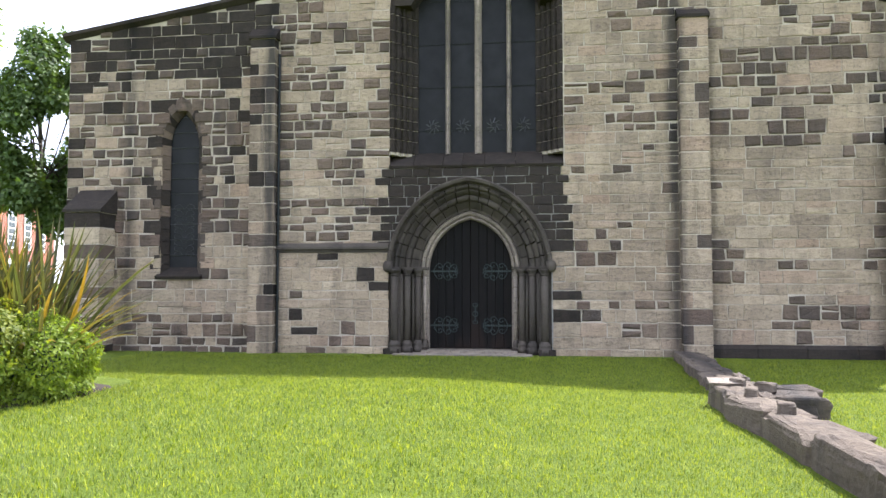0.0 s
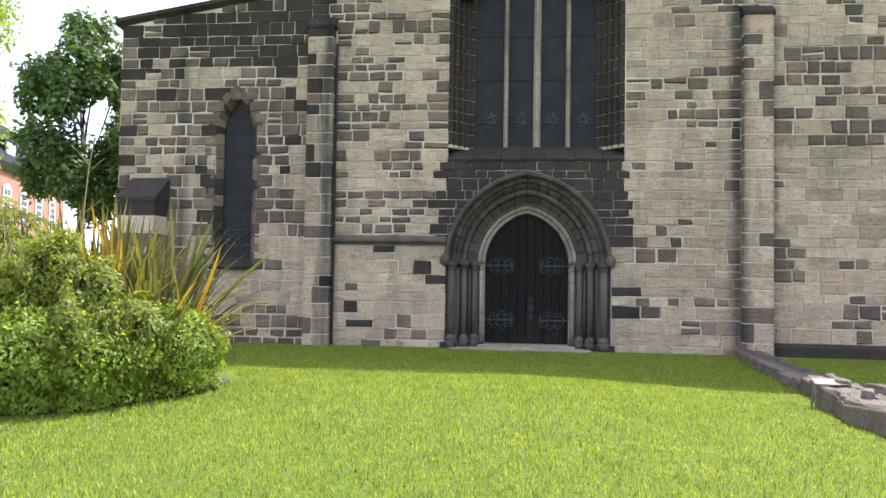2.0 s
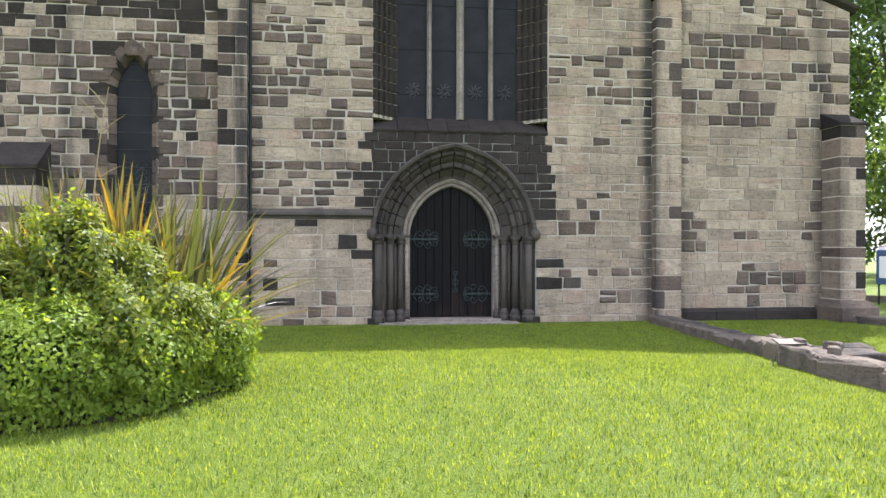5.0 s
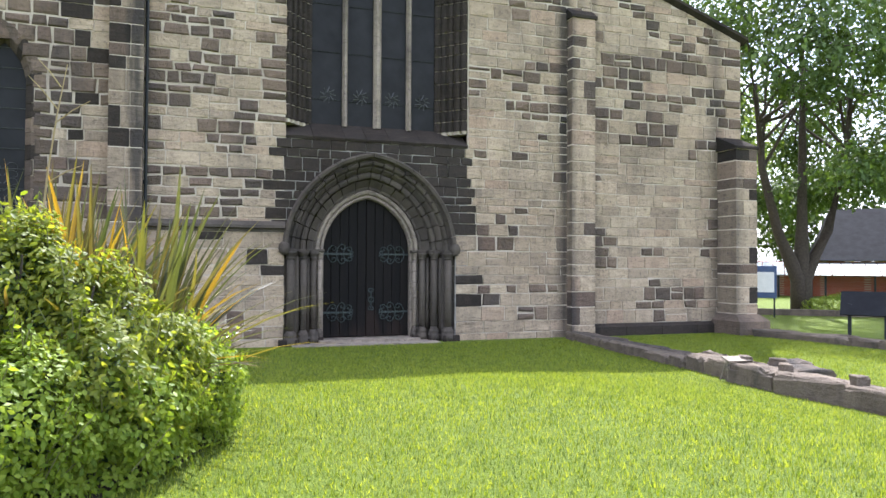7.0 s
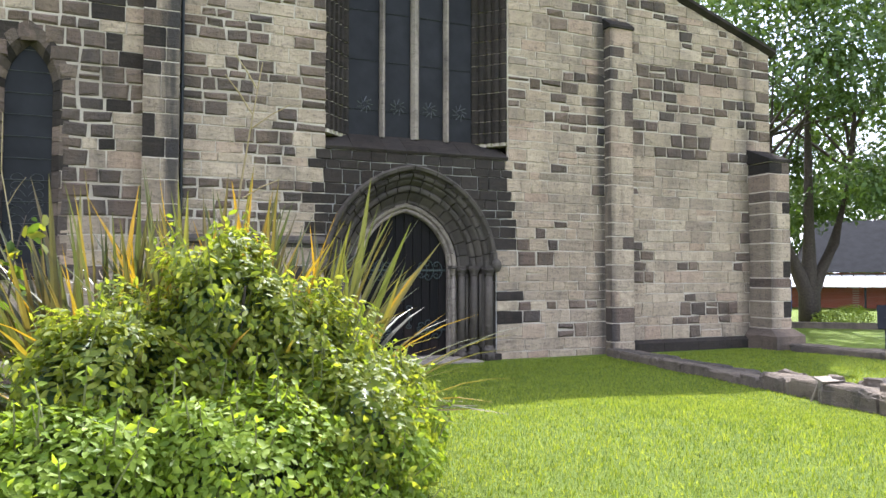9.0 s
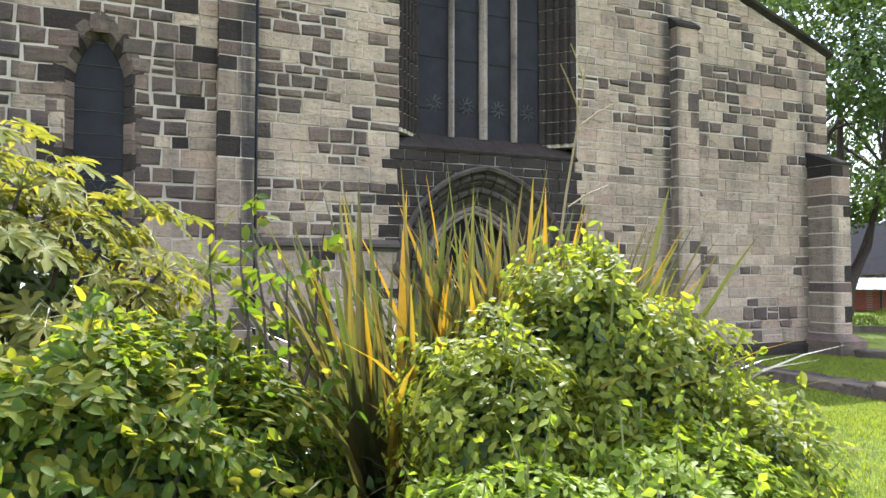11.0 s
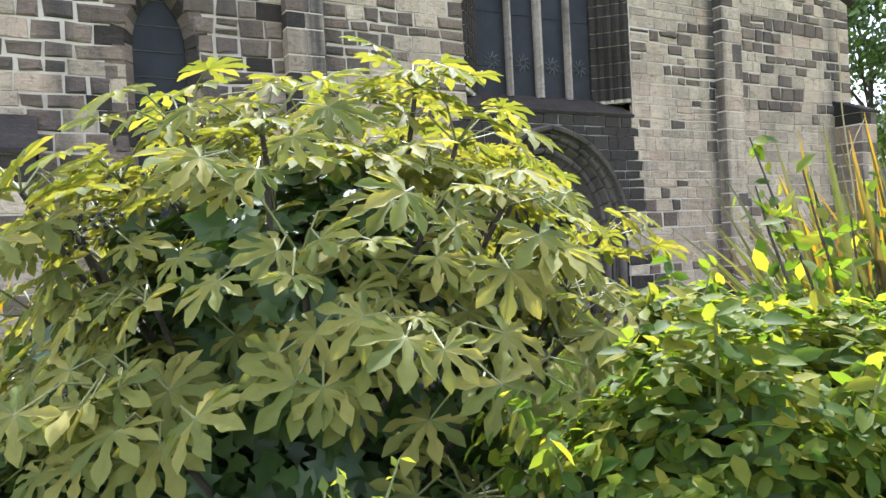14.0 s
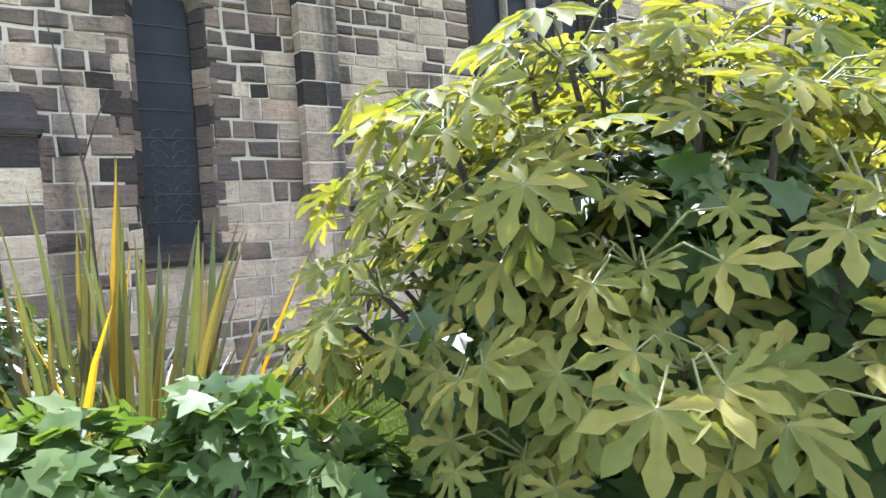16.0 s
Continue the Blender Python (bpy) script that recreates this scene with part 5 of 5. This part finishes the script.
# ---- red brick house ----
def brick_house():
    L, R = Vector((-27.9, 31.5, 0)), Vector((-33.8, 48.5, 0))
    d = (R - L)
    length = d.length
    d.normalize()
    nrm = Vector((d.y, -d.x, 0))            # towards the churchyard
    if nrm.x < 0:
        nrm = -nrm
    ob = thing("house", L, "red brick house with white sash windows and slate roof", "house")
    pt = lambda s, o, z: L + d * s + nrm * o + Vector((0, 0, z * 1.14))
    b = Build()
    b.loft([[pt(0, 0, -1), pt(length, 0, -1), pt(length, -8, -1), pt(0, -8, -1)], [pt(0, 0, 6.3), pt(length, 0, 6.3), pt(length, -8, 6.3), pt(0, -8, 6.3)]])
    part("wall", b, BRICK, ob)
    b = Build()
    b.loft([[pt(-.3, .35, 6.3), pt(length + .3, .35, 6.3), pt(length + .3, -8.3, 6.3), pt(-.3, -8.3, 6.3)], [pt(-.3, .35, 6.45), pt(length + .3, .35, 6.45), pt(length + .3, -8.3, 6.45), pt(-.3, -8.3, 6.45)],
            [pt(-.3, -3.9, 10.0), pt(length + .3, -3.9, 10.0), pt(length + .3, -4.1, 10.0), pt(-.3, -4.1, 10.0)]])
    part("roof", b, SLATE, ob)
    b = Build()
    b.loft([[pt(0, 0, 6.05), pt(length, 0, 6.05), pt(length, .2, 6.05), pt(0, .2, 6.05)], [pt(0, 0, 6.3), pt(length, 0, 6.3), pt(length, .38, 6.3), pt(0, .38, 6.3)]])
    part("cornice", b, BARK, ob)
    for i in range(6):
        s = 1.4 + 2.75 * i
        for z0, z1 in ((3.1, 5.3), (0.2, 2.4)):
            w = 0.62
            win = Build()
            win.loft([[pt(s - w, .02, z0), pt(s + w, .02, z0), pt(s + w, .02, z1), pt(s, .02, z1 + 0.18), pt(s - w, .02, z1)], [pt(s - w, .07, z0), pt(s + w, .07, z0), pt(s + w, .07, z1), pt(s, .07, z1 + 0.18), pt(s - w, .07, z1)]])
            wo = part("window", win, WHITE, ob)
            for q in (0, 1):
                for m in (0, 1, 2):
                    for col in (0, 1):
                        pb = Build()
                        x0, x1 = s - w + 0.12 + col * 0.52, s - w + 0.12 + col * 0.52 + 0.46
                        zz = z0 + 0.1 + (q * 3 + m) * (z1 - z0 - 0.15) / 6
                        hh = (z1 - z0 - 0.15) / 6 - 0.07
                        pb.loft([[pt(x0, .065, zz), pt(x1, .065, zz), pt(x1, .065, zz + hh), pt(x0, .065, zz + hh)], [pt(x0, .08, zz), pt(x1, .08, zz), pt(x1, .08, zz + hh), pt(x0, .08, zz + hh)]])
                        part("pane", pb, PANE, wo)
    for s in (9.0,):
        b = Build()
        b.loft([[pt(s - .8, -0.6, 6.4), pt(s + .8, -0.6, 6.4), pt(s + .8, -3, 6.4), pt(s - .8, -3, 6.4)], [pt(s - .8, -0.6, 7.9), pt(s + .8, -0.6, 7.9), pt(s + .8, -3, 7.9), pt(s - .8, -3, 7.9)]])
        dm = part("dormer", b, SLATE, ob)
        b = Build()
        b.loft([[pt(s - .65, -0.6, 6.8), pt(s + .65, -0.6, 6.8), pt(s + .65, -0.6, 7.75), pt(s - .65, -0.6, 7.75)], [pt(s - .65, -0.52, 6.8), pt(s + .65, -0.52, 6.8), pt(s + .65, -0.52, 7.75), pt(s - .65, -0.52, 7.75)]])
        part("dormer_window", b, WHITE, dm)
    b = Build()
    b.loft([[pt(4.0, -3.4, 9), pt(5.2, -3.4, 9), pt(5.2, -4.6, 9), pt(4.0, -4.6, 9)], [pt(4.0, -3.4, 11.4), pt(5.2, -3.4, 11.4), pt(5.2, -4.6, 11.4), pt(4.0, -4.6, 11.4)]])
    part("chimney", b, BRICK, ob)


brick_house()


# ---- low hall, notice board, reading board and bush beyond the church corner ----
def hall():
    c = Vector((25.5, 28.5, 0))
    d = Vector((0.72, -0.69, 0))
    back = Vector((0.69, 0.72, 0))
    pt = lambda s, o, z: c + d * s + back * o + Vector((0, 0, z))
    ob = thing("hall", c, "low hall with dark slate roof and pale canopy", "building")
    b = Build()
    b.loft([[pt(-5, 0, -1), pt(14, 0, -1), pt(14, 8, -1), pt(-5, 8, -1)], [pt(-5, 0, 1.7), pt(14, 0, 1.7), pt(14, 8, 1.7), pt(-5, 8, 1.7)]])
    part("wall", b, BRICK, ob)
    b = Build()
    b.loft([[pt(-1.2, -.3, 1.75), pt(14, -.3, 1.75), pt(14, 8, 1.75), pt(-1.2, 8, 1.75)], [pt(-0.2, 3.5, 4.5), pt(14, 3.5, 4.5), pt(14, 4.5, 4.5), pt(-0.2, 4.5, 4.5)]])
    part("roof", b, SLATE, ob)
    canopy = part("canopy", Build(), WHITE, ob)
    for i in range(26):
        s = -5 + 0.5 * i
        b = Build()
        b.loft([[pt(s, -2.2, 1.02), pt(s + .46, -2.2, 1.02), pt(s + .46, -.1, 1.62), pt(s, -.1, 1.62)], [pt(s, -2.2, 1.06), pt(s + .46, -2.2, 1.06), pt(s + .46, -.1, 1.66), pt(s, -.1, 1.66)]])
        part("canopy_panel", b, CANOPY, canopy)
    for i in range(7):
        b = Build()
        s = -4.8 + 2 * i
        b.tube([pt(s, -2.1, -1), pt(s, -2.1, 1.02)], 0.05, 6)
        part("post", b, IRON, ob)
    b = Build()
    b.loft([[pt(6.4, -2.6, -1), pt(12, -2.6, -1), pt(12, -5, -1), pt(6.4, -5, -1)], [pt(6.4, -2.6, 1.45), pt(12, -2.6, 1.45), pt(12, -5, 1.45), pt(6.4, -5, 1.45)]])
    part("white_porch", b, WHITE, ob)


CANOPY = simple("pale metal canopy sheet", (0.34, 0.35, 0.36), 0.5, 0.1)
hall()

board = thing("notice_board", (11.6, 18.9, 0), "blue and white notice board on posts", "notice board")
m = pose(11.6, 18.9, 0, 0, 0, -42)
for name, box, mat in (("panel", (-.36, .36, -.03, .03, .55, 1.5), simple("blue board paint", (0.06, 0.10, 0.22), 0.4)), ("notice_sheet", (-.29, .29, -.036, -.031, .72, 1.32), WHITE), ("post", (-.32, -.27, -.02, .02, -.2, .55), IRON), ("post", (.27, .32, -.02, .02, -.2, .55), IRON)):
    b = Build()
    b.box(*box)
    part(name, b, mat, board).matrix_basis = m

lectern = thing("reading_board", (8.95, 13.25, 0), "dark information board on two legs", "information board")
m = pose(8.98, 13.25, 0, 0, 0, -52)
b = Build()
b.loft([[(-.5, -.22, .50), (.5, -.22, .50), (.5, -.18, .48), (-.5, -.18, .48)], [(-.5, .22, .98), (.5, .22, .98), (.5, .26, .96), (-.5, .26, .96)]])
part("board", b, SLATE, lectern).matrix_basis = m
for x in (-.33, .33):
    b = Build()
    b.box(x - .035, x + .035, -.035, .035, -.2, .72)
    part("leg", b, IRON, lectern).matrix_basis = m

shrub("clipped_bush", [(14.7, 18.9, 0.25, 0.65, 0.6, 0.42), (14.2, 19.4, 0.2, 0.4, 0.4, 0.3)], 3500, 0.06, KITE, HEDGE_LEAF, "low clipped bright green bush by the path", "bush", 41, stems=4)
b = Build()
b.loft([[(11.6, 20.2, -.1), (20.6, 13.6, -.1), (20.8, 13.9, -.1), (11.8, 20.5, -.1)], [(11.6, 20.2, .16), (20.6, 13.6, .16), (20.8, 13.9, .16), (11.8, 20.5, .16)]])
tagged(part("kerb", b, RUIN), "low stone kerb along the churchyard path", "kerb", kind="structure")


# ---- lawn grass ----
def lawn_blades(x0, x1, y0, y1, n, seed, tall):
    rng = np.random.default_rng(seed)
    x, y = rng.uniform(x0, x1, n), rng.uniform(y0, y1, n)
    keep = ~((((x + 7.1) / 2.85) ** 2 + ((y - 7.9) / 1.95) ** 2) < 1) & ~((np.abs(x - 2.57) < 0.34) & (y < 10))
    x, y = x[keep], y[keep]
    n = len(x)
    z = np.array([lift(a, c) for a, c in zip(x, y)]) - 0.004
    h = tall * rng.uniform(0.5, 1.3, n)
    a = rng.uniform(0, 2 * math.pi, n)
    lean = rng.uniform(0.1, 0.9, n) * h
    w = 0.0028 + 0.0026 * rng.random(n)
    b0 = np.stack([x - np.sin(a) * w, y + np.cos(a) * w, z], 1)
    b1 = np.stack([x + np.sin(a) * w, y - np.cos(a) * w, z], 1)
    t = np.stack([x + np.cos(a) * lean, y + np.sin(a) * lean, z + h], 1)
    v = np.stack([b0, b1, t], 1).reshape(-1, 3)
    me = bpy.data.meshes.new("grass")
    me.vertices.add(len(v))
    me.vertices.foreach_set("co", v.reshape(-1))
    me.loops.add(3 * n)
    me.loops.foreach_set("vertex_index", np.arange(3 * n))
    me.polygons.add(n)
    me.polygons.foreach_set("loop_start", np.arange(0, 3 * n, 3))
    me.polygons.foreach_set("loop_total", np.full(n, 3))
    me.materials.append(GRASS_BLADE)
    me.update(calc_edges=True)
    tagged(part("grass", me, None), "short green lawn grass blades", "grass", kind="stuff")


lawn_blades(-8.0, 7.5, 2.8, 15.2, 430000, 71, 0.034)
